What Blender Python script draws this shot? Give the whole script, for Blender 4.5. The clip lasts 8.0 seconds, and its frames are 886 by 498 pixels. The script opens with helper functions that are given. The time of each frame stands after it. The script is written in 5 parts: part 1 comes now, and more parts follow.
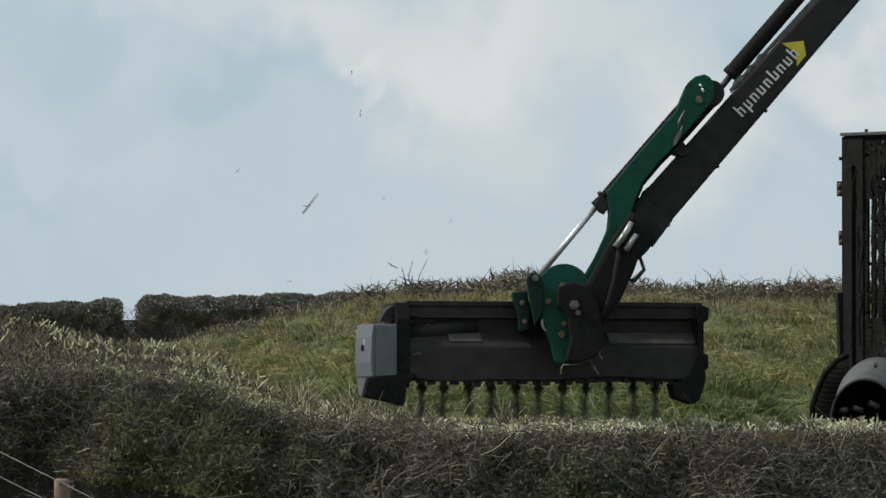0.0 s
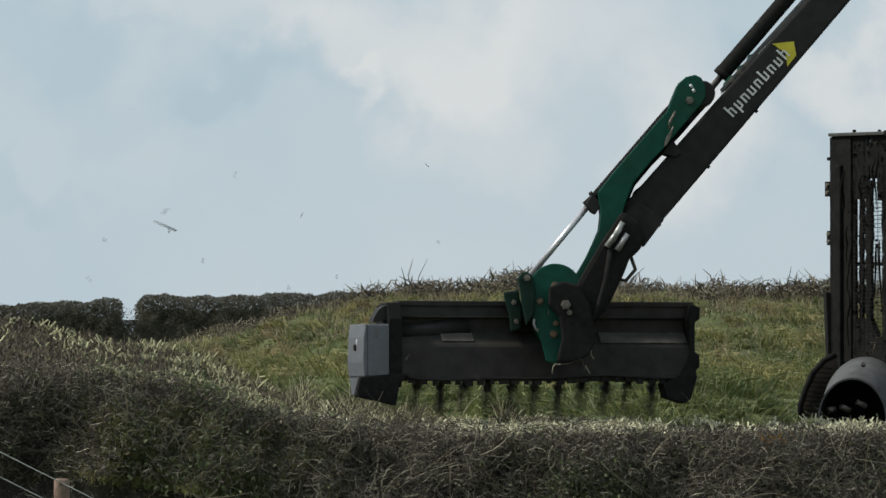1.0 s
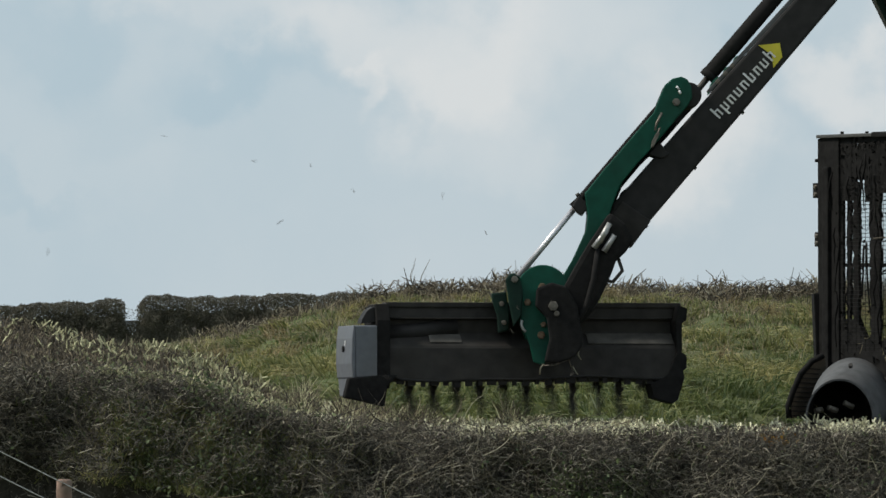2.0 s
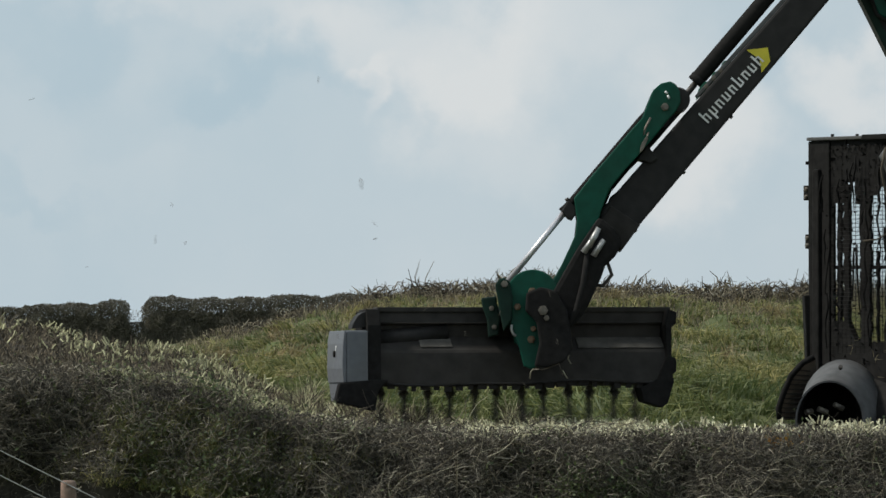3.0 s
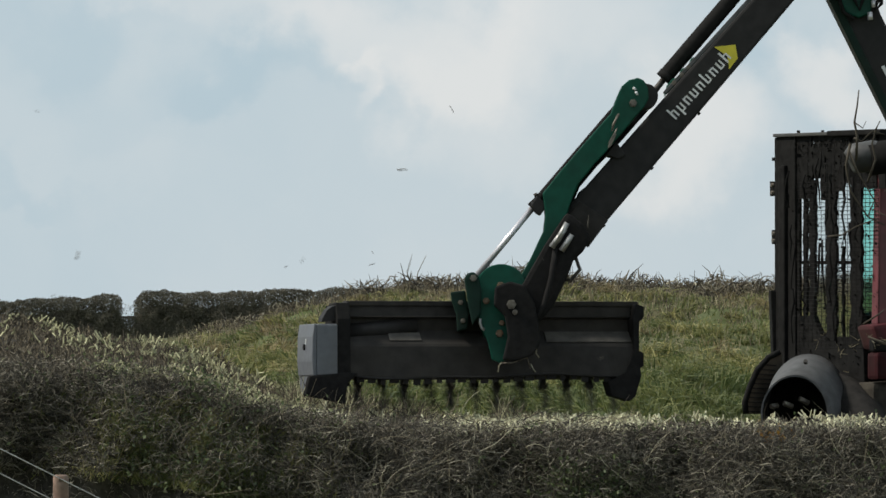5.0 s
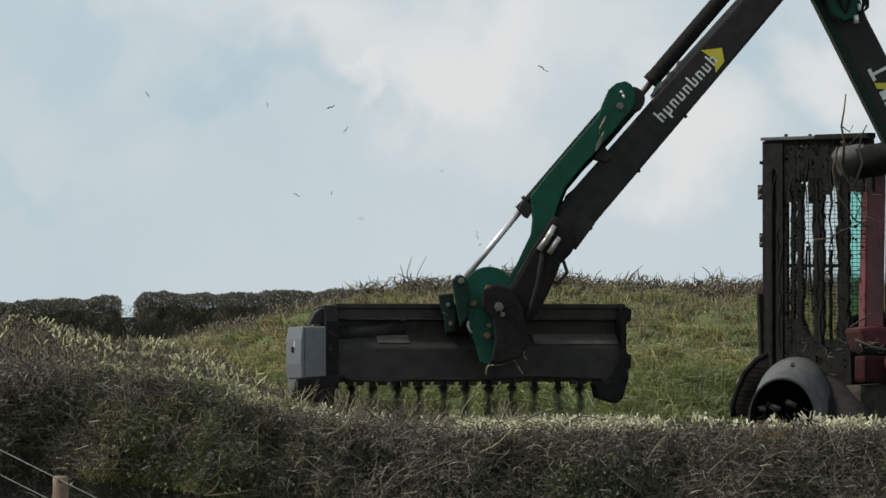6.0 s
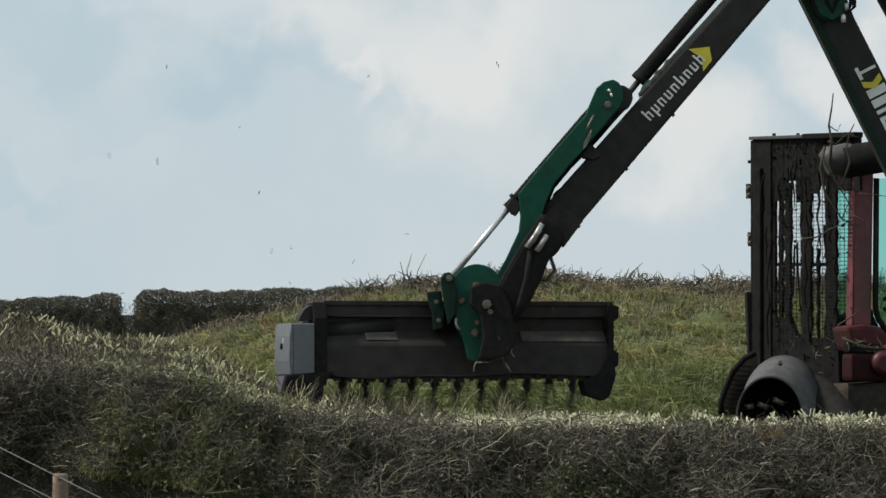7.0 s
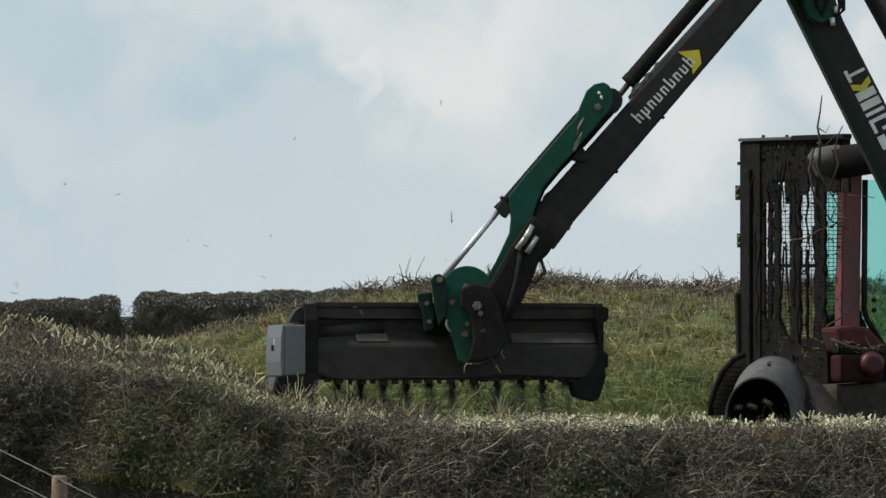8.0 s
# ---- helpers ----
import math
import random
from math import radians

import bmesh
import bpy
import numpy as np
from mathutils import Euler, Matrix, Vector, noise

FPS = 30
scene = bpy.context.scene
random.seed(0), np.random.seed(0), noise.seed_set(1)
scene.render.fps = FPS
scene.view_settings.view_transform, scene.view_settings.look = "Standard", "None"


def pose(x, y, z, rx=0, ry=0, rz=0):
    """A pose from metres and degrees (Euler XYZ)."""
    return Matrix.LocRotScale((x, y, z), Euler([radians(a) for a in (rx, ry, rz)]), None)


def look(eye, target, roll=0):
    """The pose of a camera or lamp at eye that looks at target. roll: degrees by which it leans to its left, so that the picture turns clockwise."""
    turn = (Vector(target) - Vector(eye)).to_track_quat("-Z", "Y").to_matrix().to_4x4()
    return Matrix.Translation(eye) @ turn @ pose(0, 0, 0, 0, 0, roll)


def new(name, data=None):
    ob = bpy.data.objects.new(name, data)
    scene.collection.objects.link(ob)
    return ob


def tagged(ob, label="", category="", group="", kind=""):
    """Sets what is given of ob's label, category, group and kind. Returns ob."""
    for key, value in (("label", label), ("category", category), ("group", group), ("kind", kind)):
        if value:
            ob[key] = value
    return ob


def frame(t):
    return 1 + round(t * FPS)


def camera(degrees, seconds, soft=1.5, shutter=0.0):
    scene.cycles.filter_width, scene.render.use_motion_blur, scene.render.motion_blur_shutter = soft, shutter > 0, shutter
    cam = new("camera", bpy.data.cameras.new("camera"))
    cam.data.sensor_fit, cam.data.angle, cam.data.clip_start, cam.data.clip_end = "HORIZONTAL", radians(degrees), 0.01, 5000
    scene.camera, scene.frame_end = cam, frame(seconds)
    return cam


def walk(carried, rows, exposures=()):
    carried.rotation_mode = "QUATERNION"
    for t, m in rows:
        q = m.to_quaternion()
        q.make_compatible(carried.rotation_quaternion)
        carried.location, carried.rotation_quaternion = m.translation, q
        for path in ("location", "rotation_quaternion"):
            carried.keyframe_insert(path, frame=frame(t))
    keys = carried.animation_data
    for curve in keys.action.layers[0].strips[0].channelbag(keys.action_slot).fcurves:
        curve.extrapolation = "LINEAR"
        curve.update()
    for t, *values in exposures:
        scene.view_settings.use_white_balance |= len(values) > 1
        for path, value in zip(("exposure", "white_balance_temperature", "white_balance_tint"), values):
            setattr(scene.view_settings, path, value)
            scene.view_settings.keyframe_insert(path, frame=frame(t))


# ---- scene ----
cam = camera(7.476, 8.0, soft=1.5, shutter=0.5)
EYE_Z = 1.38
TILT = 1.5227
PAN = [(0, 0.0000, 0.0000), (0.5, -0.0015, -0.0010), (1, -0.0019, -0.0005), (1.5, -0.0034, -0.0005), (1.7, 0.0000, 0.0000), (2.8, 0.0692, 0.0191), (3, 0.0551, 0.0151), (3.5, 0.0696, 0.0161), (3.8, 0.0621, 0.0119), (4, 0.0262, -0.0165), (4.2, -0.0048, -0.0286), (4.5, -0.0131, -0.0302), (4.7, -0.0095, -0.0334), (5.8, -0.0119, -0.0286), (6, -0.0117, -0.0238), (6.5, -0.0122, -0.0370), (7, -0.0126, -0.0428), (7.5, -0.0201, -0.0336), (8, -0.0205, -0.0273)]
walk(cam, [(t, pose(0, 0, EYE_Z, 90 + TILT + up, 0, left)) for t, left, up in PAN],
     exposures=((0.0, -0.05, 6430, 8.5), (3.5, -0.05, 6430, 8.5), (4.5, 0.02, 6500, 9), (6.0, 0.04, 6570, 9), (8.0, 0.06, 6570, 9)))

# ---- daylight: bright thin cloud, veiled sun behind the bank to the left ----
world = bpy.data.worlds.new("sky")
scene.world = world
world.use_nodes = True
wt = world.node_tree
wt.nodes.clear()


def wnode(kind, **values):
    n = wt.nodes.new(kind)
    for key, value in values.items():
        n.inputs[key].default_value = value
    return n


SUN_EL, SUN_AZ = 48.0, -95.0   # azimuth from the +y axis, negative to the left
sky = wt.nodes.new("ShaderNodeTexSky")
sky.sky_type, sky.sun_disc = "NISHITA", False
sky.sun_elevation, sky.sun_rotation = radians(SUN_EL), radians(SUN_AZ)
sky_dim = wnode("ShaderNodeVectorMath")
sky_dim.operation = "SCALE"
sky_dim.inputs["Scale"].default_value = 0.07
wt.links.new(sky.outputs[0], sky_dim.inputs[0])
coord = wt.nodes.new("ShaderNodeTexCoord")
ruffle = wnode("ShaderNodeTexNoise", Scale=34.0, Detail=6.0, Roughness=0.55)
wt.links.new(coord.outputs["Generated"], ruffle.inputs["Vector"])
centred = wt.nodes.new("ShaderNodeVectorMath")
centred.operation = "SUBTRACT"
centred.inputs[1].default_value = (0.5, 0.5, 0.5)
wt.links.new(ruffle.outputs["Color"], centred.inputs[0])
swirl = wt.nodes.new("ShaderNodeVectorMath")
swirl.operation = "SCALE"
swirl.inputs["Scale"].default_value = 0.05
wt.links.new(centred.outputs[0], swirl.inputs[0])
bent = wt.nodes.new("ShaderNodeVectorMath")
wt.links.new(coord.outputs["Generated"], bent.inputs[0])
wt.links.new(swirl.outputs[0], bent.inputs[1])
puffs = wnode("ShaderNodeTexNoise", Scale=16.0, Detail=5.0, Roughness=0.5)
wt.links.new(bent.outputs[0], puffs.inputs["Vector"])


def cloud(total, x, z, wide, high, amount):
    """A soft heap of cloud (or a thinner patch) about the direction x, z; y is the view's way."""
    away = wt.nodes.new("ShaderNodeVectorMath")
    away.operation = "SUBTRACT"
    away.inputs[1].default_value = (x, 1.0, z)
    wt.links.new(bent.outputs[0], away.inputs[0])
    size = wt.nodes.new("ShaderNodeVectorMath")
    size.operation = "MULTIPLY"
    size.inputs[1].default_value = (1 / wide, 1.0, 1 / high)
    wt.links.new(away.outputs[0], size.inputs[0])
    far = wt.nodes.new("ShaderNodeVectorMath")
    far.operation = "LENGTH"
    wt.links.new(size.outputs[0], far.inputs[0])
    fade = wt.nodes.new("ShaderNodeMapRange")
    fade.interpolation_type = "SMOOTHERSTEP"
    fade.inputs[1].default_value, fade.inputs[2].default_value = 1.25, 0.15
    fade.inputs[3].default_value, fade.inputs[4].default_value = 0.0, amount
    wt.links.new(far.outputs["Value"], fade.inputs[0])
    add = wt.nodes.new("ShaderNodeMath")
    wt.links.new(total, add.inputs[0])
    wt.links.new(fade.outputs[0], add.inputs[1])
    return add.outputs[0]


calm = wt.nodes.new("ShaderNodeMath")
calm.operation = "MULTIPLY_ADD"
calm.inputs[1].default_value, calm.inputs[2].default_value = 0.45, 0.265
wt.links.new(puffs.outputs[0], calm.inputs[0])
heap = calm.outputs[0]
for cx, cz, cw, ch, amount in ((-0.0045, 0.0600, 0.026, 0.012, 0.30), (-0.028, 0.0625, 0.022, 0.007, 0.20), (-0.052, 0.0635, 0.012, 0.006, 0.20), (-0.0045, 0.0515, 0.0035, 0.007, 0.22),
                               (0.0065, 0.0470, 0.009, 0.012, 0.14), (-0.046, 0.0530, 0.012, 0.005, 0.10), (-0.0287, 0.0520, 0.024, 0.0055, -0.15), (-0.009, 0.0500, 0.012, 0.004, -0.08),
                               (0.0008, 0.0496, 0.004, 0.004, -0.10), (-0.064, 0.0558, 0.013, 0.010, -0.12), (-0.062, 0.0346, 0.012, 0.003, -0.10), (-0.050, 0.0390, 0.024, 0.008, 0.05),
                               (0.018, 0.0590, 0.024, 0.014, 0.20), (0.0363, 0.0425, 0.016, 0.012, 0.42), (0.060, 0.0534, 0.012, 0.008, 0.42), (0.047, 0.0560, 0.010, 0.005, -0.12)):
    heap = cloud(heap, cx, cz, cw, ch, amount)
ramp = wt.nodes.new("ShaderNodeValToRGB")
ramp.color_ramp.elements[0].position, ramp.color_ramp.elements[0].color = 0.30, (0.46, 0.58, 0.66, 1)
ramp.color_ramp.elements[1].position, ramp.color_ramp.elements[1].color = 0.92, (0.74, 0.76, 0.77, 1)
wt.links.new(heap, ramp.inputs[0])
veil = wt.nodes.new("ShaderNodeMixRGB")
veil.inputs[0].default_value = 0.92
wt.links.new(sky_dim.outputs[0], veil.inputs[1])
wt.links.new(ramp.outputs[0], veil.inputs[2])
sky_out = wnode("ShaderNodeBackground", Strength=1.0)
wt.links.new(veil.outputs[0], sky_out.inputs[0])
world_out = wt.nodes.new("ShaderNodeOutputWorld")
wt.links.new(sky_out.outputs[0], world_out.inputs[0])

sun = new("sun", bpy.data.lights.new("sun", "SUN"))
sun.data.energy, sun.data.angle, sun.data.color = 3.7, radians(9.0), (1.0, 0.95, 0.86)
a, e = radians(SUN_AZ), radians(SUN_EL)
sun.matrix_basis = look((0, 0, 0), (-math.sin(a) * math.cos(e), -math.cos(a) * math.cos(e), -math.sin(e)))
sun.location = (-20, 40, 30)


# ---- materials ----
def material(name, dark, light, rough=0.6, metal=0.0, size=0.08, bump=0.15, stain=None, stain_amount=0.35, per="noise", gloss=0.5, power=1.0):
    """Two-scale procedural surface: fine grain between two colours, larger stains, relief."""
    m = bpy.data.materials.new(name)
    m.use_nodes = True
    t = m.node_tree
    b = t.nodes["Principled BSDF"]
    b.inputs["Roughness"].default_value, b.inputs["Metallic"].default_value = rough, metal
    b.inputs["Specular IOR Level"].default_value = gloss
    co = t.nodes.new("ShaderNodeTexCoord")
    fine = t.nodes.new("ShaderNodeTexNoise")
    fine.inputs["Scale"].default_value, fine.inputs["Detail"].default_value = 1 / size, 6
    t.links.new(co.outputs["Object"], fine.inputs["Vector"])
    mix = t.nodes.new("ShaderNodeMixRGB")
    mix.inputs[1].default_value, mix.inputs[2].default_value = (*dark, 1), (*light, 1)
    if per == "island":
        geo = t.nodes.new("ShaderNodeNewGeometry")
        skew = t.nodes.new("ShaderNodeMath")
        skew.operation = "POWER"
        skew.inputs[1].default_value = power
        t.links.new(geo.outputs["Random Per Island"], skew.inputs[0])
        t.links.new(skew.outputs[0], mix.inputs[0])
    else:
        spread = t.nodes.new("ShaderNodeMapRange")
        spread.inputs[1].default_value, spread.inputs[2].default_value = 0.3, 0.7
        t.links.new(fine.outputs[0], spread.inputs[0])
        t.links.new(spread.outputs[0], mix.inputs[0])
    colour = mix.outputs[0]
    if stain:
        big = t.nodes.new("ShaderNodeTexNoise")
        big.inputs["Scale"].default_value, big.inputs["Detail"].default_value = 0.17 / size, 4
        t.links.new(co.outputs["Object"], big.inputs["Vector"])
        cut = t.nodes.new("ShaderNodeMapRange")
        cut.inputs[1].default_value, cut.inputs[2].default_value = 0.45, 0.68
        cut.inputs[4].default_value = stain_amount
        t.links.new(big.outputs[0], cut.inputs[0])
        over = t.nodes.new("ShaderNodeMixRGB")
        over.inputs[2].default_value = (*stain, 1)
        t.links.new(cut.outputs[0], over.inputs[0])
        t.links.new(colour, over.inputs[1])
        colour = over.outputs[0]
    t.links.new(colour, b.inputs["Base Color"])
    if bump:
        rel = t.nodes.new("ShaderNodeBump")
        rel.inputs["Strength"].default_value, rel.inputs["Distance"].default_value = bump, 0.01
        t.links.new(fine.outputs[0], rel.inputs["Height"])
        t.links.new(rel.outputs[0], b.inputs["Normal"])
    return m


M_BLACK = material("black_paint", (0.0155, 0.0144, 0.0142), (0.026, 0.0242, 0.0236), 0.6, 0, 0.05, 0.1, (0.030, 0.027, 0.0245), 0.3, gloss=0.2)
M_HOOD = material("worn_hood_paint", (0.0245, 0.0224, 0.0208), (0.042, 0.0385, 0.0354), 0.65, 0, 0.06, 0.2, (0.045, 0.039, 0.031), 0.35, gloss=0.12)
# hood steel lightened so that the upward ledge looks lit
M_LEDGE = material("lightened_ledge_steel", (0.066, 0.061, 0.055), (0.115, 0.107, 0.096), 0.85, 0, 0.05, 0.15, (0.034, 0.031, 0.028), 0.5, gloss=0.08)
M_GREEN = material("green_paint", (0.0025, 0.050, 0.031), (0.0045, 0.072, 0.046), 0.45, 0, 0.05, 0.06, (0.012, 0.028, 0.02), 0.35, gloss=0.2)
M_GREY = material("grey_casing_paint", (0.098, 0.104, 0.117), (0.128, 0.135, 0.148), 0.5, 0, 0.04, 0.05, (0.09, 0.088, 0.08), 0.4)
M_CHROME = material("chromed_rod", (0.56, 0.54, 0.56), (0.68, 0.66, 0.68), 0.38, 0.55, 0.05, 0.02)
M_STEEL = material("worn_steel", (0.09, 0.083, 0.072), (0.20, 0.18, 0.15), 0.55, 0.5, 0.02, 0.1, (0.12, 0.07, 0.04), 0.4)
M_DARK_STEEL = material("dark_steel", (0.03, 0.027, 0.024), (0.07, 0.062, 0.055), 0.6, 0.4, 0.02, 0.2)
M_RUBBER = material("rubber_hose", (0.0115, 0.011, 0.0107), (0.020, 0.0192, 0.0185), 0.9, 0, 0.03, 0.1, (0.019, 0.018, 0.0172), 0.4, gloss=0.08)
M_TYRE = material("tyre_rubber", (0.014, 0.0132, 0.0126), (0.029, 0.027, 0.025), 0.9, 0, 0.05, 0.3, (0.034, 0.029, 0.023), 0.4, gloss=0.1)
M_RED = material("faded_red_paint", (0.115, 0.024, 0.030), (0.17, 0.038, 0.046), 0.5, 0, 0.05, 0.05, (0.055, 0.030, 0.026), 0.75)
M_REDWING = material("dirty_red_paint", (0.060, 0.013, 0.016), (0.092, 0.020, 0.025), 0.6, 0, 0.05, 0.05, (0.036, 0.024, 0.02), 0.8, gloss=0.2)
M_MUD = material("dried_mud_on_steel", (0.034, 0.030, 0.025), (0.066, 0.058, 0.047), 0.9, 0, 0.05, 0.3, (0.085, 0.073, 0.055), 0.4, gloss=0.08)
M_LAMP = material("red_lens", (0.042, 0.004, 0.007), (0.066, 0.005, 0.009), 0.5, 0, 0.03, 0.0)
M_GUARD = material("guard_steel", (0.0088, 0.0085, 0.0082), (0.0180, 0.0173, 0.0166), 0.8, 0.0, 0.04, 0.25, (0.021, 0.020, 0.019), 0.4, gloss=0.05)
M_FENDER = material("scuffed_grey_plastic", (0.050, 0.050, 0.051), (0.098, 0.098, 0.099), 0.65, 0, 0.05, 0.2, (0.05, 0.046, 0.04), 0.65)
M_WHITE = material("white_decal", (0.62, 0.62, 0.62), (0.74, 0.74, 0.74), 0.5, 0, 0.03, 0.0, (0.4, 0.38, 0.34), 0.4)
M_YELLOW = material("yellow_decal", (0.55, 0.47, 0.02), (0.66, 0.56, 0.03), 0.5, 0, 0.03, 0.0, (0.3, 0.26, 0.05), 0.3)
M_TWIG = material("hedge_twig_bark", (0.036, 0.0315, 0.0255), (0.42, 0.374, 0.292), 0.85, 0, 0.03, 0.2, per="island", power=2.9)
M_BRUSH = material("bank_top_brush", (0.030, 0.0245, 0.017), (0.25, 0.205, 0.135), 0.85, 0, 0.03, 0.2, per="island", power=2.0)
M_PALE = material("pale_stalk", (0.13, 0.118, 0.085), (0.42, 0.385, 0.275), 0.8, 0, 0.03, 0.1, per="island")
M_CUT = material("fresh_cut_wood", (0.34, 0.32, 0.19), (0.86, 0.83, 0.58), 0.75, 0, 0.02, 0.1, per="island")
M_TIP = material("olive_shoot", (0.16, 0.16, 0.082), (0.56, 0.54, 0.325), 0.8, 0, 0.03, 0.1, per="island")
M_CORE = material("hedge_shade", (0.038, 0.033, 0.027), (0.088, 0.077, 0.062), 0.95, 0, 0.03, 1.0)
M_LEAF = material("bramble_leaf", (0.058, 0.084, 0.036), (0.17, 0.20, 0.085), 0.6, 0, 0.03, 0.1, per="island")
M_ORANGE = material("autumn_leaf", (0.22, 0.095, 0.018), (0.36, 0.22, 0.045), 0.6, 0, 0.03, 0.1, per="island")
M_GRASS = material("bank_grass_blade", (0.074, 0.098, 0.026), (0.44, 0.388, 0.165), 0.6, 0, 0.09, 0.0, (0.050, 0.085, 0.020), 0.75, per="island")
M_LUSH = material("lush_grass_blade", (0.052, 0.080, 0.022), (0.25, 0.26, 0.095), 0.6, 0, 0.09, 0.0, (0.036, 0.068, 0.016), 0.6, per="island")
M_DRY = material("dry_grass_stalk", (0.12, 0.10, 0.055), (0.38, 0.33, 0.20), 0.8, 0, 0.03, 0.0, per="island")
M_WITHERED = material("withered_grass_blade", (0.115, 0.088, 0.042), (0.42, 0.335, 0.175), 0.7, 0, 0.11, 0.0, (0.11, 0.105, 0.035), 0.5, per="island")
M_SOIL = material("pasture_ground", (0.045, 0.062, 0.014), (0.10, 0.125, 0.035), 0.95, 0, 0.25, 0.6, (0.10, 0.085, 0.045), 0.5)
M_FAR = material("far_hedge_leaf", (0.075, 0.069, 0.050), (0.108, 0.099, 0.071), 0.9, 0, 0.2, 0.0, per="island")
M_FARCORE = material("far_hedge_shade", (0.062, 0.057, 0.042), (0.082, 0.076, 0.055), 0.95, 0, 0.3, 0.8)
M_REDMUD = material("muddy_red_paint", (0.024, 0.0065, 0.008), (0.043, 0.009, 0.0115), 0.7, 0, 0.04, 0.1, (0.022, 0.018, 0.014), 0.8, gloss=0.1)
M_DUCT = material("dusty_grey_duct", (0.038, 0.038, 0.038), (0.070, 0.068, 0.066), 0.6, 0, 0.04, 0.1, (0.05, 0.045, 0.035), 0.5)
M_GRIME = material("grimy_green_paint", (0.0025, 0.014, 0.0095), (0.005, 0.025, 0.0165), 0.6, 0, 0.05, 0.1, (0.012, 0.013, 0.01), 0.5, gloss=0.2)
M_POST = material("weathered_fence_wood", (0.15, 0.092, 0.068), (0.24, 0.155, 0.118), 0.85, 0, 0.02, 0.4, (0.12, 0.10, 0.075), 0.5)
M_RUSTY = material("rust_stained_steel", (0.085, 0.052, 0.030), (0.21, 0.155, 0.10), 0.7, 0.3, 0.012, 0.2, (0.10, 0.045, 0.02), 0.5)
M_WIRE = material("galvanised_wire", (0.30, 0.30, 0.29), (0.48, 0.47, 0.45), 0.5, 0.7, 0.02, 0.1)
for thin in (M_GRASS, M_LUSH, M_WITHERED, M_LEAF, M_ORANGE):
    # thin leaves let part of the light through
    tn = thin.node_tree
    bs = tn.nodes["Principled BSDF"]
    lit = tn.nodes.new("ShaderNodeBsdfTranslucent")
    tn.links.new(bs.inputs["Base Color"].links[0].from_socket, lit.inputs["Color"])
    both = tn.nodes.new("ShaderNodeMixShader")
    both.inputs[0].default_value = 0.35
    tn.links.new(bs.outputs[0], both.inputs[1])
    tn.links.new(lit.outputs[0], both.inputs[2])
    tn.links.new(both.outputs[0], tn.nodes["Material Output"].inputs["Surface"])
M_GLASS = bpy.data.materials.new("tinted_cab_glass")
M_GLASS.use_nodes = True
gb = M_GLASS.node_tree.nodes["Principled BSDF"]
gb.inputs["Base Color"].default_value = (0.36, 0.80, 0.70, 1)
gb.inputs["Transmission Weight"].default_value, gb.inputs["Roughness"].default_value = 1.0, 0.03
gb.inputs["IOR"].default_value = 1.1

M_CLEAR = bpy.data.materials.new("dusty_clear_glass")
M_CLEAR.use_nodes = True
gb = M_CLEAR.node_tree.nodes["Principled BSDF"]
gb.inputs["Base Color"].default_value = (0.86, 0.90, 0.89, 1)
gb.inputs["Transmission Weight"].default_value, gb.inputs["Roughness"].default_value = 1.0, 0.05
gb.inputs["IOR"].default_value = 1.1


# ---- mesh helpers ----
def mesh_object(name, bm, mat):
    me = bpy.data.meshes.new(name)
    bm.normal_update()
    bm.to_mesh(me)
    bm.free()
    me.materials.append(mat)
    return new(name, me)


def part(name, bm, mat, parent, label=""):
    ob = mesh_object(name, bm, mat)
    ob.parent = parent
    return tagged(ob, label)


def soften(bm, width, segments=2):
    if width:
        es = [ed for ed in bm.edges if len(ed.link_faces) == 2 and ed.calc_face_angle(0) > 0.6]
        bmesh.ops.bevel(bm, geom=es, offset=width, segments=segments, profile=0.6, affect="EDGES", clamp_overlap=True)
    return bm


def slab(outline, y0, y1, bevel=0.006):
    """A plate: an outline in x and z, from depth y0 to y1."""
    bm = bmesh.new()
    front = bm.faces.new([bm.verts.new((x, y0, z)) for x, z in outline])
    ext = bmesh.ops.extrude_face_region(bm, geom=[front])
    bmesh.ops.translate(bm, verts=[v for v in ext["geom"] if isinstance(v, bmesh.types.BMVert)], vec=(0, y1 - y0, 0))
    bmesh.ops.recalc_face_normals(bm, faces=bm.faces)
    return soften(bm, bevel)


def sweep(outline, p, q, bevel=0.004):
    """A profile of y and z, drawn out from x = p to x = q."""
    bm = bmesh.new()
    side = bm.faces.new([bm.verts.new((p, y, z)) for y, z in outline])
    ext = bmesh.ops.extrude_face_region(bm, geom=[side])
    bmesh.ops.translate(bm, verts=[v for v in ext["geom"] if isinstance(v, bmesh.types.BMVert)], vec=(q - p, 0, 0))
    bmesh.ops.recalc_face_normals(bm, faces=bm.faces)
    return soften(bm, bevel)


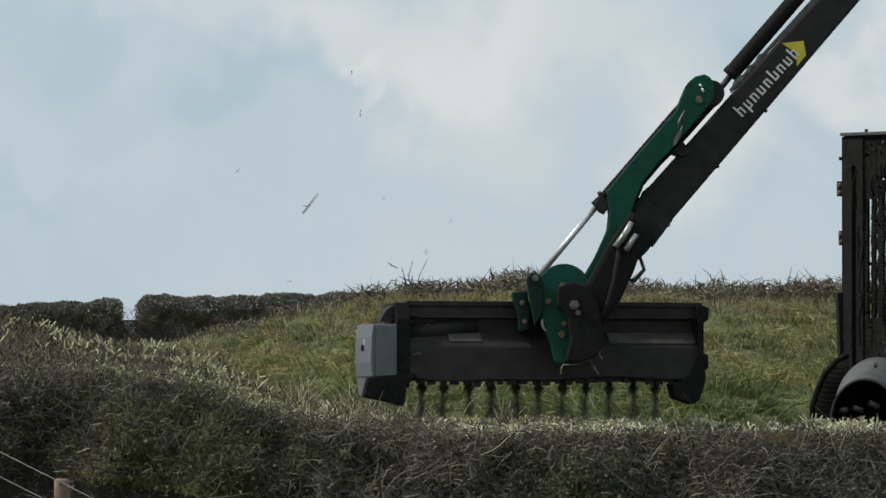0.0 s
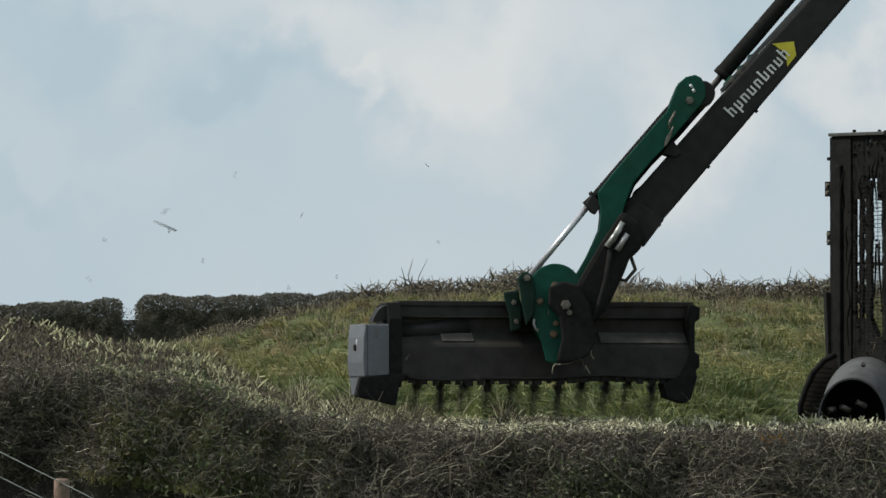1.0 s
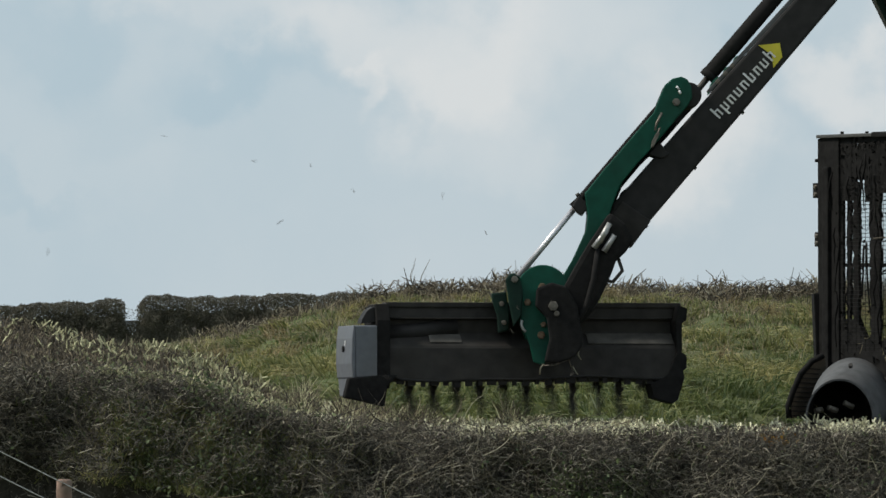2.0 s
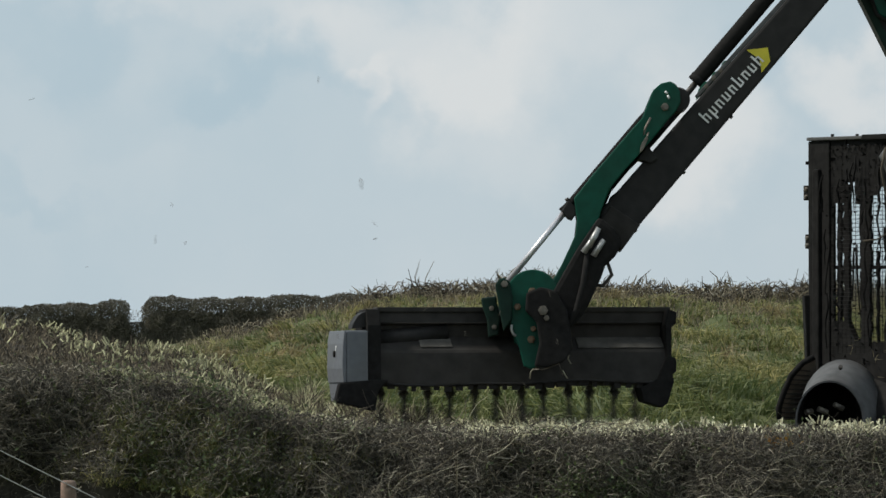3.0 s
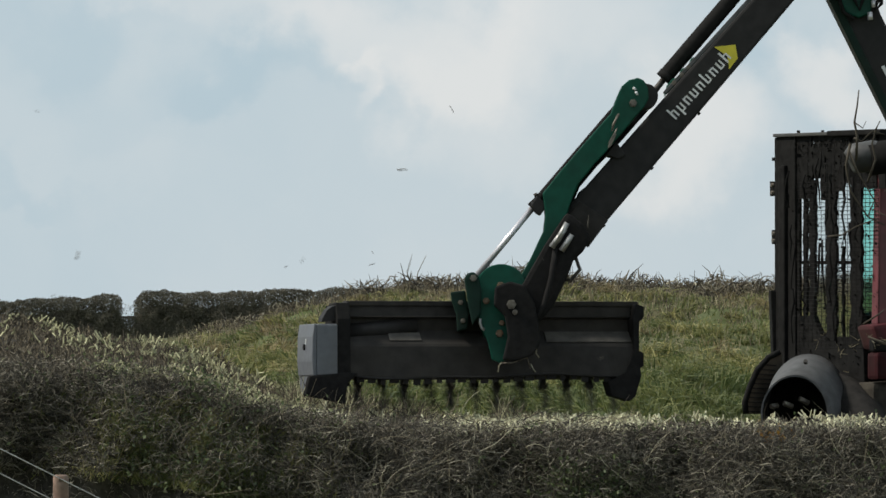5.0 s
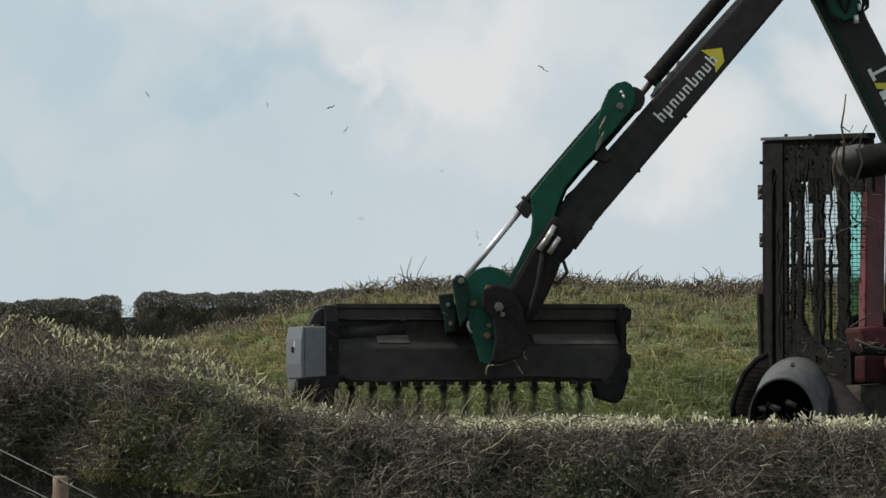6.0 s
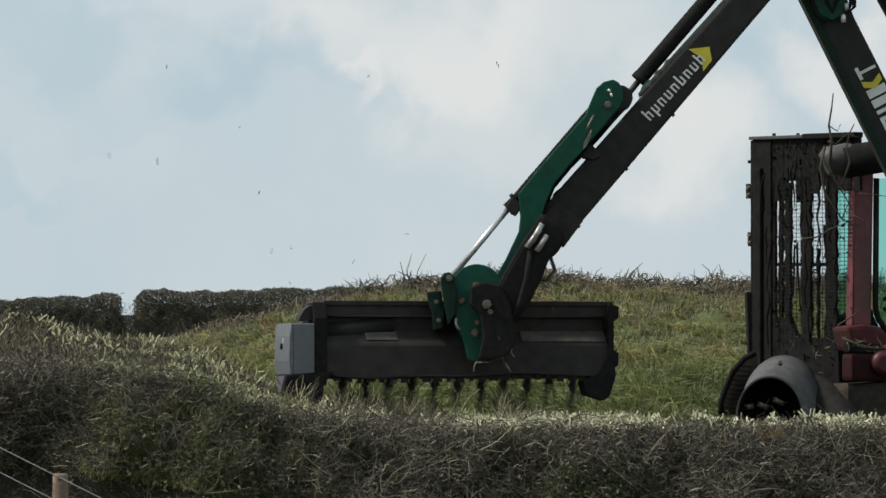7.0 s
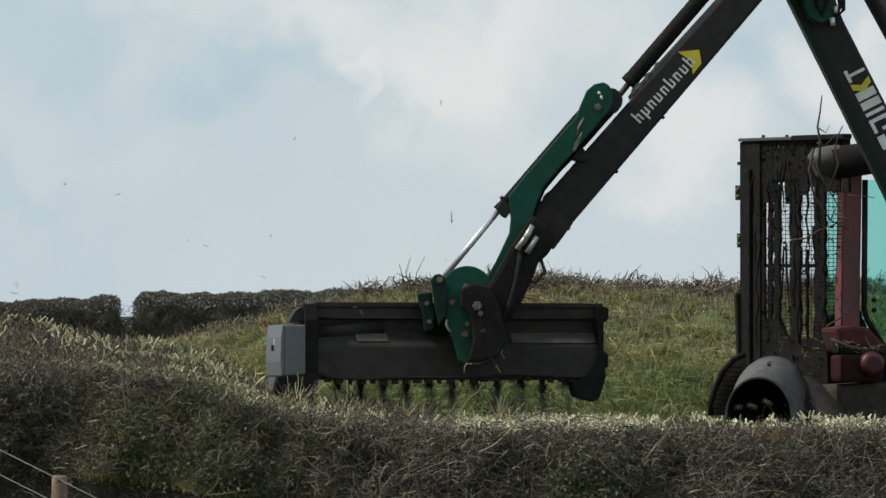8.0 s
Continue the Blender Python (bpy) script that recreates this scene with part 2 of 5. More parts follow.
def tube(points, radii, sides=10, bm=None):
    """A round rod along points; one radius or one a point."""
    bm = bm or bmesh.new()
    pts = [Vector(p) for p in points]
    rad = radii if isinstance(radii, (list, tuple)) else [radii] * len(pts)
    rings = []
    for i, p in enumerate(pts):
        d = (pts[min(i + 1, len(pts) - 1)] - pts[max(i - 1, 0)]).normalized()
        u = d.cross(Vector((0.13, 0.97, 0.21))).normalized()
        w = d.cross(u)
        rings.append([bm.verts.new(p + (u * math.cos(k * math.tau / sides) + w * math.sin(k * math.tau / sides)) * rad[i]) for k in range(sides)])
    for r0, r1 in zip(rings, rings[1:]):
        for k in range(sides):
            f = bm.faces.new((r0[k], r0[(k + 1) % sides], r1[(k + 1) % sides], r1[k]))
            f.smooth = True
    bm.faces.new(rings[0][::-1])
    bm.faces.new(rings[-1])
    return bm


def bar(p, q, w, h, bevel=0.004, up=(0, 0, 1)):
    """A square bar from p to q, w across and h along up."""
    p, q = Vector(p), Vector(q)
    d = (q - p).normalized()
    s = d.cross(Vector(up)).normalized()
    n = s.cross(d)
    bm = bmesh.new()
    vs = [bm.verts.new(c + s * (i * w / 2) + n * (j * h / 2)) for c in (p, q) for i, j in ((-1, -1), (1, -1), (1, 1), (-1, 1))]
    for ids in ((3, 2, 1, 0), (4, 5, 6, 7), (0, 1, 5, 4), (1, 2, 6, 5), (2, 3, 7, 6), (3, 0, 4, 7)):
        bm.faces.new([vs[i] for i in ids])
    bmesh.ops.recalc_face_normals(bm, faces=bm.faces)
    return soften(bm, bevel)


def disc(x, z, r, y0, y1, sides=28, bevel=0.004):
    return slab([(x + r * math.cos(k * math.tau / sides), z + r * math.sin(k * math.tau / sides)) for k in range(sides)], y0, y1, bevel)


def bolt(x, z, r, y0, y1):
    bm = disc(x, z, r, y0, y1, 6, 0.002)
    tube([(x, y0 + 0.001, z), (x, y0 - 0.006, z)], r * 0.55, 10, bm)
    return bm


def array_mesh(name, verts, faces, mat, smooth=False):
    """One mesh from numpy arrays: verts (n, 3) and faces (m, 3 or 4)."""
    me = bpy.data.meshes.new(name)
    k = faces.shape[1]
    me.vertices.add(len(verts))
    me.vertices.foreach_set("co", np.ascontiguousarray(verts, dtype=np.float32).ravel())
    me.loops.add(faces.size)
    me.loops.foreach_set("vertex_index", np.ascontiguousarray(faces, dtype=np.int32).ravel())
    me.polygons.add(len(faces))
    me.polygons.foreach_set("loop_start", np.arange(0, faces.size, k, dtype=np.int32))
    me.update(calc_edges=True)
    me.materials.append(mat)
    ob = new(name, me)
    if smooth:
        me.polygons.foreach_set("use_smooth", np.ones(len(faces), dtype=bool))
    return ob


rng = np.random.default_rng(7)


def unit(v):
    return v / np.maximum(np.linalg.norm(v, axis=1, keepdims=True), 1e-9)


def twig_mesh(name, base, way, length, radius, crook, mat, taper=0.35):
    """Bent three-sided tapering sticks."""
    n = len(base)
    way = unit(way)
    side = unit(np.cross(way, unit(rng.normal(size=(n, 3)))))
    other = np.cross(way, side)
    mid = base + way * (length * 0.5)[:, None] + side * (crook * length * rng.normal(size=n))[:, None]
    tip = base + way * length[:, None] + other * (crook * length * rng.normal(size=n))[:, None]
    rings = []
    for c, s in ((base, 1.0), (mid, 0.8), (tip, taper)):
        for k in range(3):
            ang = k * math.tau / 3
            rings.append(c + (side * math.cos(ang) + other * math.sin(ang)) * (radius * s)[:, None])
    verts = np.stack(rings, axis=1).reshape(-1, 3)
    local = [(r * 3 + k, r * 3 + (k + 1) % 3, r * 3 + 3 + (k + 1) % 3, r * 3 + 3 + k) for r in (0, 1) for k in range(3)]
    faces = (np.array(local)[None] + (np.arange(n) * 9)[:, None, None]).reshape(-1, 4)
    return array_mesh(name, verts, faces, mat)


def stem_mesh(name, base, way, length, radius, bend, mat, steps=8):
    """Smoothly arching three-sided stems."""
    n = len(base)
    way = unit(way)
    side = unit(np.cross(way, np.array([0.1, 1.0, 0.1]) + 0.25 * rng.normal(size=(n, 3))))
    turn = bend * rng.normal(size=n)
    wiggle = 0.35 * rng.normal(size=(n, steps))
    at, ang, rings = base.copy(), np.zeros(n), []
    for i in range(steps):
        d = way * np.cos(ang)[:, None] + side * np.sin(ang)[:, None]
        p = side * np.cos(ang)[:, None] - way * np.sin(ang)[:, None]
        q = np.cross(d, p)
        r = radius * (1 - 0.6 * i / (steps - 1))
        for k in range(3):
            a3 = k * math.tau / 3
            rings.append(at + (p * math.cos(a3) + q * math.sin(a3)) * r[:, None])
        at = at + d * (length / (steps - 1))[:, None]
        ang = ang + (turn + wiggle[:, i]) / (steps - 1)
    verts = np.stack(rings, axis=1).reshape(-1, 3)
    local = [(r * 3 + k, r * 3 + (k + 1) % 3, r * 3 + 3 + (k + 1) % 3, r * 3 + 3 + k) for r in range(steps - 1) for k in range(3)]
    faces = (np.array(local)[None] + (np.arange(n) * 3 * steps)[:, None, None]).reshape(-1, 4)
    return array_mesh(name, verts, faces, mat, True)


def blade_mesh(name, base, way, length, width, droop, mat):
    """Grass blades: two bent strips each, drooping to the ground."""
    n = len(base)
    way = unit(way)
    flat = unit(np.stack([rng.normal(size=n), rng.normal(size=n), 0.2 * rng.normal(size=n)], 1))
    side = unit(np.cross(way, flat)) * (width / 2)[:, None]
    fall = unit(np.stack([rng.normal(size=n), rng.normal(size=n) - 0.4, -0.6 * np.ones(n)], 1))
    mid = base + way * (length * 0.55)[:, None]
    tip = base + way * (length * 0.8)[:, None] + fall * (length * droop)[:, None]
    verts = np.stack([base - side, base + side, mid - side * 0.8, mid + side * 0.8, tip - side * 0.12, tip + side * 0.12], 1).reshape(-1, 3)
    faces = (np.array([(0, 1, 3, 2), (2, 3, 5, 4)])[None] + (np.arange(n) * 6)[:, None, None]).reshape(-1, 4)
    return array_mesh(name, verts, faces, mat)


def leaf_mesh(name, centre, size, mat, upward=0.4):
    """Folded pointed leaves turned at random."""
    n = len(centre)
    d = unit(rng.normal(size=(n, 3)))
    nrm = unit(rng.normal(size=(n, 3)) + np.array([0, -0.3, upward]))
    s = unit(np.cross(d, nrm))
    u = np.cross(s, d)
    z = size[:, None]
    verts = np.stack([centre - d * z, centre + s * z * 0.55 + u * z * 0.18 - d * z * 0.1, centre + d * z, centre - s * z * 0.55 + u * z * 0.18 - d * z * 0.1], 1).reshape(-1, 3)
    faces = (np.array([(0, 1, 2), (0, 2, 3)])[None] + (np.arange(n) * 4)[:, None, None]).reshape(-1, 3)
    return array_mesh(name, verts, faces, mat)


def lumps(x, y, z, size, seed=0.0):
    """Smooth value noise for arrays, about -1 to 1."""
    out = np.zeros_like(x)
    for k, (fx, fy, fz, ph) in enumerate(((1.0, 0.6, 0.8, 0.3), (-0.7, 1.1, 0.5, 1.7), (0.45, -0.8, 1.2, 4.1), (1.7, 0.9, -0.6, 2.2), (-1.3, -1.6, 1.4, 5.0))):
        out += np.sin((fx * x + fy * y + fz * z) * math.tau / size + ph + seed * (k + 1))
    return out / 3.0


# ---- ground: one sheet, a pasture bank behind the hedge ----
CREST_X = [-6.0, -3.0, -1.86, -1.45, -1.05, -0.70, -0.3, 0.37, 1.2, 2.7, 7.0]
CREST_Z = [1.84, 1.86, 1.90, 1.98, 2.075, 2.15, 2.21, 2.27, 2.225, 2.225, 2.1]


def ground_z(x, y):
    x, y = np.asarray(x, float), np.asarray(y, float)
    crest = np.interp(x * 46 / np.maximum(y, 30), CREST_X, CREST_Z)
    k = np.clip((y - 35.5) / 3.5, 0, 1)
    foot = 1.36 * (k * k * (3 - 2 * k))
    k = np.clip((y - 38.0) / 8.0, 0, 1)
    rise = (crest - 1.36) * (k ** 0.9)
    z = foot + rise
    near = np.clip((28.0 - y) / 3.0, 0, 1)
    z = z - 0.25 * near
    back = np.clip((y - 47) / 14, 0, 1)
    z = z - back * 0.6 * (1 - np.clip((y - 61) / 100, 0, 1))
    z = z + 2.0 * np.clip((y - 75) / 120, 0, 1) - 30.0 * np.clip((y - 230) / 900, 0, 1)
    bumpy = np.clip((y - 36) / 4, 0, 1) * np.clip((70 - y) / 20, 0, 1)
    return z + bumpy * (0.050 * lumps(x, y, 0 * x, 1.9) + 0.034 * lumps(x, y, 0 * x, 0.62, 1.0))


gx = np.concatenate([[-3000, -900, -300, -100, -40, -20, -12], np.arange(-8, 8.01, 0.16), [12, 20, 40, 100, 300, 900, 3000]])
gy = np.concatenate([[-1500, -300, -60, -10], np.arange(0, 27, 3.0), np.arange(27, 50, 0.16), np.arange(50, 80, 2.0), np.arange(80, 260, 10.0), [300, 420, 600, 900, 1500, 4000]])
XX, YY = np.meshgrid(gx, gy)
ZZ = ground_z(XX, YY)
nx = len(gx)
quads = np.array([(j * nx + i, j * nx + i + 1, (j + 1) * nx + i + 1, (j + 1) * nx + i) for j in range(len(gy) - 1) for i in range(nx - 1)])
ground = array_mesh("ground", np.stack([XX, YY, ZZ], -1).reshape(-1, 3), quads, M_SOIL, True)
tagged(ground, "rough green pasture rising in a bank behind the hedge", "ground", kind="structure")


# ---- grass on the bank ----
def bank_grass():
    # a short sward, in darker green to put shade between the tussocks
    n = 90000
    y = 37.0 + 10.5 * rng.random(n)
    x = (rng.random(n) * 2 - 1) * (0.085 * y)
    base = np.stack([x, y, ground_z(x, y) - 0.01], 1)
    lean = np.stack([0.5 * rng.normal(size=n), -0.2 + 0.4 * rng.normal(size=n), np.ones(n)], 1)
    ob = blade_mesh("grass", base, lean, (0.03 + 0.05 * rng.random(n)), 0.005 + 0.004 * rng.random(n), 0.4, M_LUSH)
    tagged(ob, "rough green grass covering the pasture bank", "grass", kind="stuff")
    # tussocks of long blades that flop over
    m = 2100
    ty = 37.2 + 9.6 * rng.random(m)
    tx = (rng.random(m) * 2 - 1) * (0.08 * ty)
    size = (0.45 + 1.25 * rng.random(m) ** 2.4) * np.interp(ty, [40, 46], [1.15, 0.65])
    flop = np.stack([0.9 * lumps(tx, ty, 0 * tx, 1.6, 3.0) + 0.4 * rng.normal(size=m), -0.6 + 0.5 * rng.normal(size=m)], 1)
    k = 58
    x = np.repeat(tx, k) + rng.normal(size=m * k) * 0.045 * np.repeat(size, k)
    y = np.repeat(ty, k) + rng.normal(size=m * k) * 0.045 * np.repeat(size, k)
    n = m * k
    big = np.repeat(size, k)
    base = np.stack([x, y, ground_z(x, y) - 0.01], 1)
    lean = np.stack([np.repeat(flop[:, 0], k) + 0.45 * rng.normal(size=n), np.repeat(flop[:, 1], k) + 0.4 * rng.normal(size=n), np.ones(n)], 1)
    lush = np.repeat(0.55 * lumps(tx, ty, 0 * tx, 2.1, 0.9) + (40.2 - ty) * 0.45, k) > 0
    sere = np.repeat(lumps(tx, ty, 0 * tx, 1.15, 6.1) + 0.5 * rng.normal(size=m) + 0.12 * (ty - 41) > 1.0, k) & ~lush
    for name, pick, mat in (("tussocks", ~lush & ~sere, M_GRASS), ("lush_tussocks", lush, M_LUSH), ("withered_tussocks", sere, M_WITHERED)):
        n = int(pick.sum())
        ob2 = blade_mesh(name, base[pick], lean[pick], (0.07 + 0.12 * rng.random(n)) * big[pick], 0.005 + 0.006 * rng.random(n), 0.42, mat)
        tagged(ob2, "long grass tussocks flopping over the bank", kind="stuff")
        ob2.parent = ob
    # brown stems standing in the upper bank
    n = 15000
    y = 46.8 - 3.4 * rng.random(n) ** 1.8
    x = (rng.random(n) * 2 - 1) * 4.2
    keep = rng.random(n) < np.clip(0.5 + 0.5 * lumps(x, y, 0 * x, 1.0, 2.7), 0.05, 1) * np.clip((x + 2.4) / 1.2, 0.3, 1)
    x, y = x[keep], y[keep]
    n = len(x)
    way = np.stack([0.3 * rng.normal(size=n), 0.25 * rng.normal(size=n), np.ones(n)], 1)
    stems = stem_mesh("brown_stems", np.stack([x, y, ground_z(x, y) - 0.01], 1), way, 0.04 + 0.09 * rng.random(n) ** 1.5, 0.0022 + 0.0026 * rng.random(n) ** 2, 0.9, M_BRUSH, 5)
    tagged(stems, "brown dead stems standing in the upper bank", "dead stems", kind="stuff")
    # dry stalks, thicker towards the crest
    n = 46000
    y = 47.6 - 8.5 * rng.random(n) ** 2.2
    x = (rng.random(n) * 2 - 1) * (0.085 * y)
    keep = rng.random(n) < np.clip(0.35 + 0.9 * (y - 41) / 6 + 0.3 * lumps(x, y, 0 * x, 1.3, 4.0), 0.04, 1)
    x, y = x[keep], y[keep]
    n = len(x)
    base = np.stack([x, y, ground_z(x, y) - 0.01], 1)
    way = np.stack([0.35 * rng.normal(size=n), 0.3 * rng.normal(size=n), np.ones(n)], 1)
    ob = twig_mesh("dry_stalks", base, way, 0.03 + 0.06 * rng.random(n) ** 1.6, 0.0022 + 0.0025 * rng.random(n), 0.10, M_DRY)
    tagged(ob, "dry buff grass stalks standing along the bank top", "dry grass", kind="stuff")


bank_grass()


def crest_hedge():
    """Low brown growth along the bank top, with paler dead stalks in it."""
    first = None
    for n, mat, size in ((29000, M_BRUSH, 1.2), (5000, M_PALE, 1.0)):
        x = (rng.random(n) * 2 - 1) * 4.2
        y = 46.2 + 1.3 * rng.random(n)
        strong = np.clip(1.0 + 0.13 * lumps(x, 0 * x, 0 * x, 1.7, 0.4) + 0.13 * lumps(x, 0 * x, 0 * x, 0.5, 2.4), 0.3, 1.8) * np.clip((x + 2.0) / 1.1, 0.25, 1)
        h = rng.random(n)
        base = np.stack([x, y, ground_z(x, y) - 0.03 + 0.150 * h * strong], 1)
        way = np.stack([0.8 * rng.normal(size=n), 0.5 * rng.normal(size=n), 0.8 * np.ones(n) - 0.3 * h], 1)
        long = (0.03 + 0.06 * rng.random(n) ** 2 + 0.09 * (rng.random(n) < 0.008)) * np.sqrt(strong) * size
        ob = twig_mesh("crest_hedge" if first is None else "dead_stalks", base, way, long, 0.0026 + 0.0046 * rng.random(n) ** 2, 0.24, mat)
        if first is None:
            first = tagged(ob, "low trimmed brown hedge along the bank top", "hedge", kind="stuff")
        else:
            ob.parent = first
            tagged(ob, kind="stuff")


crest_hedge()


# ---- far hedge across the next field ----
def far_hedge():
    n = 190000
    x = -14 + 14 * rng.random(n)
    gap = np.abs(x + 9.25) < 0.16 + 0.10 * rng.random(n)
    top = 1.38 + np.interp(x, [-13.5, -12.7, -11.0, -9.6, -9.2, -8.8, -7.2, -5.0, -3.5, 5], [3.60, 3.63, 3.78, 3.80, 3.5, 3.96, 3.90, 3.95, 4.02, 4.0])
    top = top + 0.05 * lumps(x, 0 * x, 0 * x, 1.7) + 0.022 * lumps(x, 0 * x, 0 * x, 0.43, 2) + 0.05 * rng.random(n) ** 3
    low = 3.3
    h = rng.random(n) ** 0.62
    z = low + (top - low) * h
    y = 199.55 + 0.9 * rng.random(n) + 0.15 * lumps(x, 0 * x, z, 0.8)
    keep = ~(gap & (z > 4.6)) | (rng.random(n) < 0.08)
    pts = np.stack([x, y, z], 1)[keep]
    ob = leaf_mesh("far_hedge", pts, 0.014 + 0.024 * rng.random(len(pts)) ** 1.5, M_FAR, 0.6)
    tagged(ob, "dark clipped hedge across the field behind the bank", "hedge", kind="stuff")
    # backing sheet in the colour of the hedge's shaded inside
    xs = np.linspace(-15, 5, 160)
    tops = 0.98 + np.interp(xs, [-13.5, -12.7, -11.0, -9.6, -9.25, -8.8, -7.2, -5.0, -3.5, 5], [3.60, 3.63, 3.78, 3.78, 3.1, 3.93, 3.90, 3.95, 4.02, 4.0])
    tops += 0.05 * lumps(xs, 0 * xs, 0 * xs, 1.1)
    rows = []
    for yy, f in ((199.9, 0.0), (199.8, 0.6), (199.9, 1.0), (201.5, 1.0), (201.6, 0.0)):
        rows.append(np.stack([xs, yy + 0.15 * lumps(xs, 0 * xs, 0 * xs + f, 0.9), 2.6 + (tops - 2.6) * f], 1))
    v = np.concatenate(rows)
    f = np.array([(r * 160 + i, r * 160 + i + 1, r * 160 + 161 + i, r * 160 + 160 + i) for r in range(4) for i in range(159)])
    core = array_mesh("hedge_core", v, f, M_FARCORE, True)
    core.parent = ob


far_hedge()

# ---- near hedge, freshly topped ----
FRONT_X = [-7, -1.859, -1.385, -1.148, -0.958, -0.792, -0.626, -0.389, -0.152, 0.038, 7]
FRONT_Z = [1.70, 1.641, 1.617, 1.590, 1.535, 1.470, 1.432, 1.398, 1.380, 1.366, 1.374]
BACK_X = [-7, -2.045, -1.784, -1.523, -1.262, -1.13, -1.038, -0.879, -0.676, -0.48, -0.22, 0.04, 7]
BACK_Z = [2.05, 1.915, 1.850, 1.795, 1.755, 1.725, 1.698, 1.612, 1.524, 1.482, 1.435, 1.408, 1.410]


def hedge_point(x, s):
    """Across the hedge: s 0 the foot on the near side, 1 its upper edge, 2 the far upper edge, 3 the far foot."""
    zf, zb = np.interp(x, FRONT_X, FRONT_Z), np.interp(x, BACK_X, BACK_Z)
    far = np.interp(x, [-7, 0.1, 0.8, 7], [31.3, 31.2, 30.1, 30.1])
    t = np.clip(s - 1, 0, 1)
    y = np.where(s < 1, np.interp(s, [0, 0.5, 1], [28.25, 28.15, 28.45]), np.where(s < 2, 28.45 + (far - 28.45) * t, far + 0.25 * (s - 2)))
    up = np.where(s < 1, -0.25 + (zf + 0.25) * s, np.where(s < 2, zf + (zb - zf) * t ** 2.1, zb * (3 - s)))
    face = np.clip(1.15 - np.abs(s - 0.5), 0, 1)
    y = y + face * (0.10 * lumps(x, 0 * x, up, 0.9) + 0.06 * lumps(x, 0 * x, up, 0.33, 1.5))
    up = up + np.clip(s - 0.8, 0, 1) * np.clip(2.6 - s, 0, 1) * (0.018 * lumps(x, y, 0 * x, 0.5, 0.6) + 0.012 * lumps(x, y, 0 * x, 0.19, 2.0))
    return np.stack([x, y, up], 1)


def near_hedge():
    # inner sheet that blocks light, coloured as the shaded depth between twigs
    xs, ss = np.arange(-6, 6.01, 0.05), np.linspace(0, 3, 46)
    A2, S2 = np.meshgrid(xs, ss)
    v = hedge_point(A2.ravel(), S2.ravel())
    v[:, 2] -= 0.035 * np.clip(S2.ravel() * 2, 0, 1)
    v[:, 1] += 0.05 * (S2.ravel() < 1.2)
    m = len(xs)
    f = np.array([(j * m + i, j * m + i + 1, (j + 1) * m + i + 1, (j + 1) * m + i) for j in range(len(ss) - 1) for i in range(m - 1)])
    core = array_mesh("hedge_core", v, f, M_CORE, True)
    # twigs on the near face
    n = 135000
    x = (rng.random(n) * 2 - 1) * 2.5
    s = np.where(rng.random(n) < 0.2, 0.1 + 0.7 * rng.random(n), 0.77 + 0.245 * rng.random(n))
    base = hedge_point(x, s)
    base += rng.normal(size=(n, 3)) * np.array([0.02, 0.045, 0.02]) + np.array([0, -0.01, 0])
    flow = lumps(x, 0 * x, base[:, 2], 0.45, 5.0)
    way = np.stack([0.9 * rng.normal(size=n) + 0.6 * flow, -0.30 - 0.6 * rng.random(n), 0.6 * rng.normal(size=n) + 0.25], 1)
    ln = (0.015 + 0.065 * rng.random(n) ** 2.2) * np.where(s > 0.97, 0.5, 1.0)
    hedge = twig_mesh("hedge", base, way, ln, 0.0010 + 0.0020 * rng.random(n) ** 2.5, 0.15, M_TWIG)
    tagged(hedge, "dense leafless brown hedge freshly topped by the cutter", "hedge", kind="stuff")
    core.parent = hedge
    # thinner growth along the rest of the hedge
    n = 16000
    x = np.sign(rng.random(n) - 0.5) * (2.5 + 3.3 * rng.random(n))
    base = hedge_point(x, 0.2 + 1.8 * rng.random(n))
    way = np.stack([0.9 * rng.normal(size=n), -0.4 + 0.5 * rng.normal(size=n), 0.5 + 0.6 * rng.normal(size=n)], 1)
    ob = twig_mesh("outer_twigs", base, way, 0.04 + 0.08 * rng.random(n), 0.002 + 0.003 * rng.random(n), 0.2, M_TWIG)
    ob.parent = hedge
    tagged(ob, kind="stuff")
    # long arching stems
    for name, n, mat, label in (("stems", 260, M_PALE, "pale bent stems among the twigs"), ("dark_stems", 900, M_BRUSH, "dark arching stems among the twigs")):
        x = (rng.random(n) * 2 - 1) * 2.5 if mat is M_BRUSH else -0.6 + 3.1 * rng.random(n)
        base = hedge_point(x, 0.74 + 0.25 * rng.random(n)) + np.array([0, -0.06, 0]) - np.array([0, 0.05, 0]) * rng.random(n)[:, None]
        way = np.stack([1.0 * rng.normal(size=n), -0.08 * rng.random(n), 0.8 * rng.normal(size=n) + 0.3], 1)
        ob = stem_mesh(name, base, way, 0.07 + 0.17 * rng.random(n) ** 1.4, 0.0012 + 0.0013 * rng.random(n) ** 1.5, 1.0, mat)
        ob.parent = hedge
        tagged(ob, label, kind="stuff")
    # twigs of the top, thick and cut short
    n = 42000
    x = (rng.random(n) * 2 - 1) * 2.5
    base = hedge_point(x, 1.0 + 1.0 * rng.random(n)) - np.array([0, 0, 0.035])
    way = np.stack([0.75 * rng.normal(size=n), 0.6 * rng.normal(size=n), np.ones(n)], 1)
    tall = np.interp(x, [-0.9, -0.3], [1.0, 0.55])
    ob = twig_mesh("top_twigs", base, way, (0.025 + 0.05 * rng.random(n) ** 1.5) * tall, 0.0016 + 0.003 * rng.random(n) ** 2, 0.16, M_BRUSH, 0.7)
    ob.parent = hedge
    tagged(ob, kind="stuff")
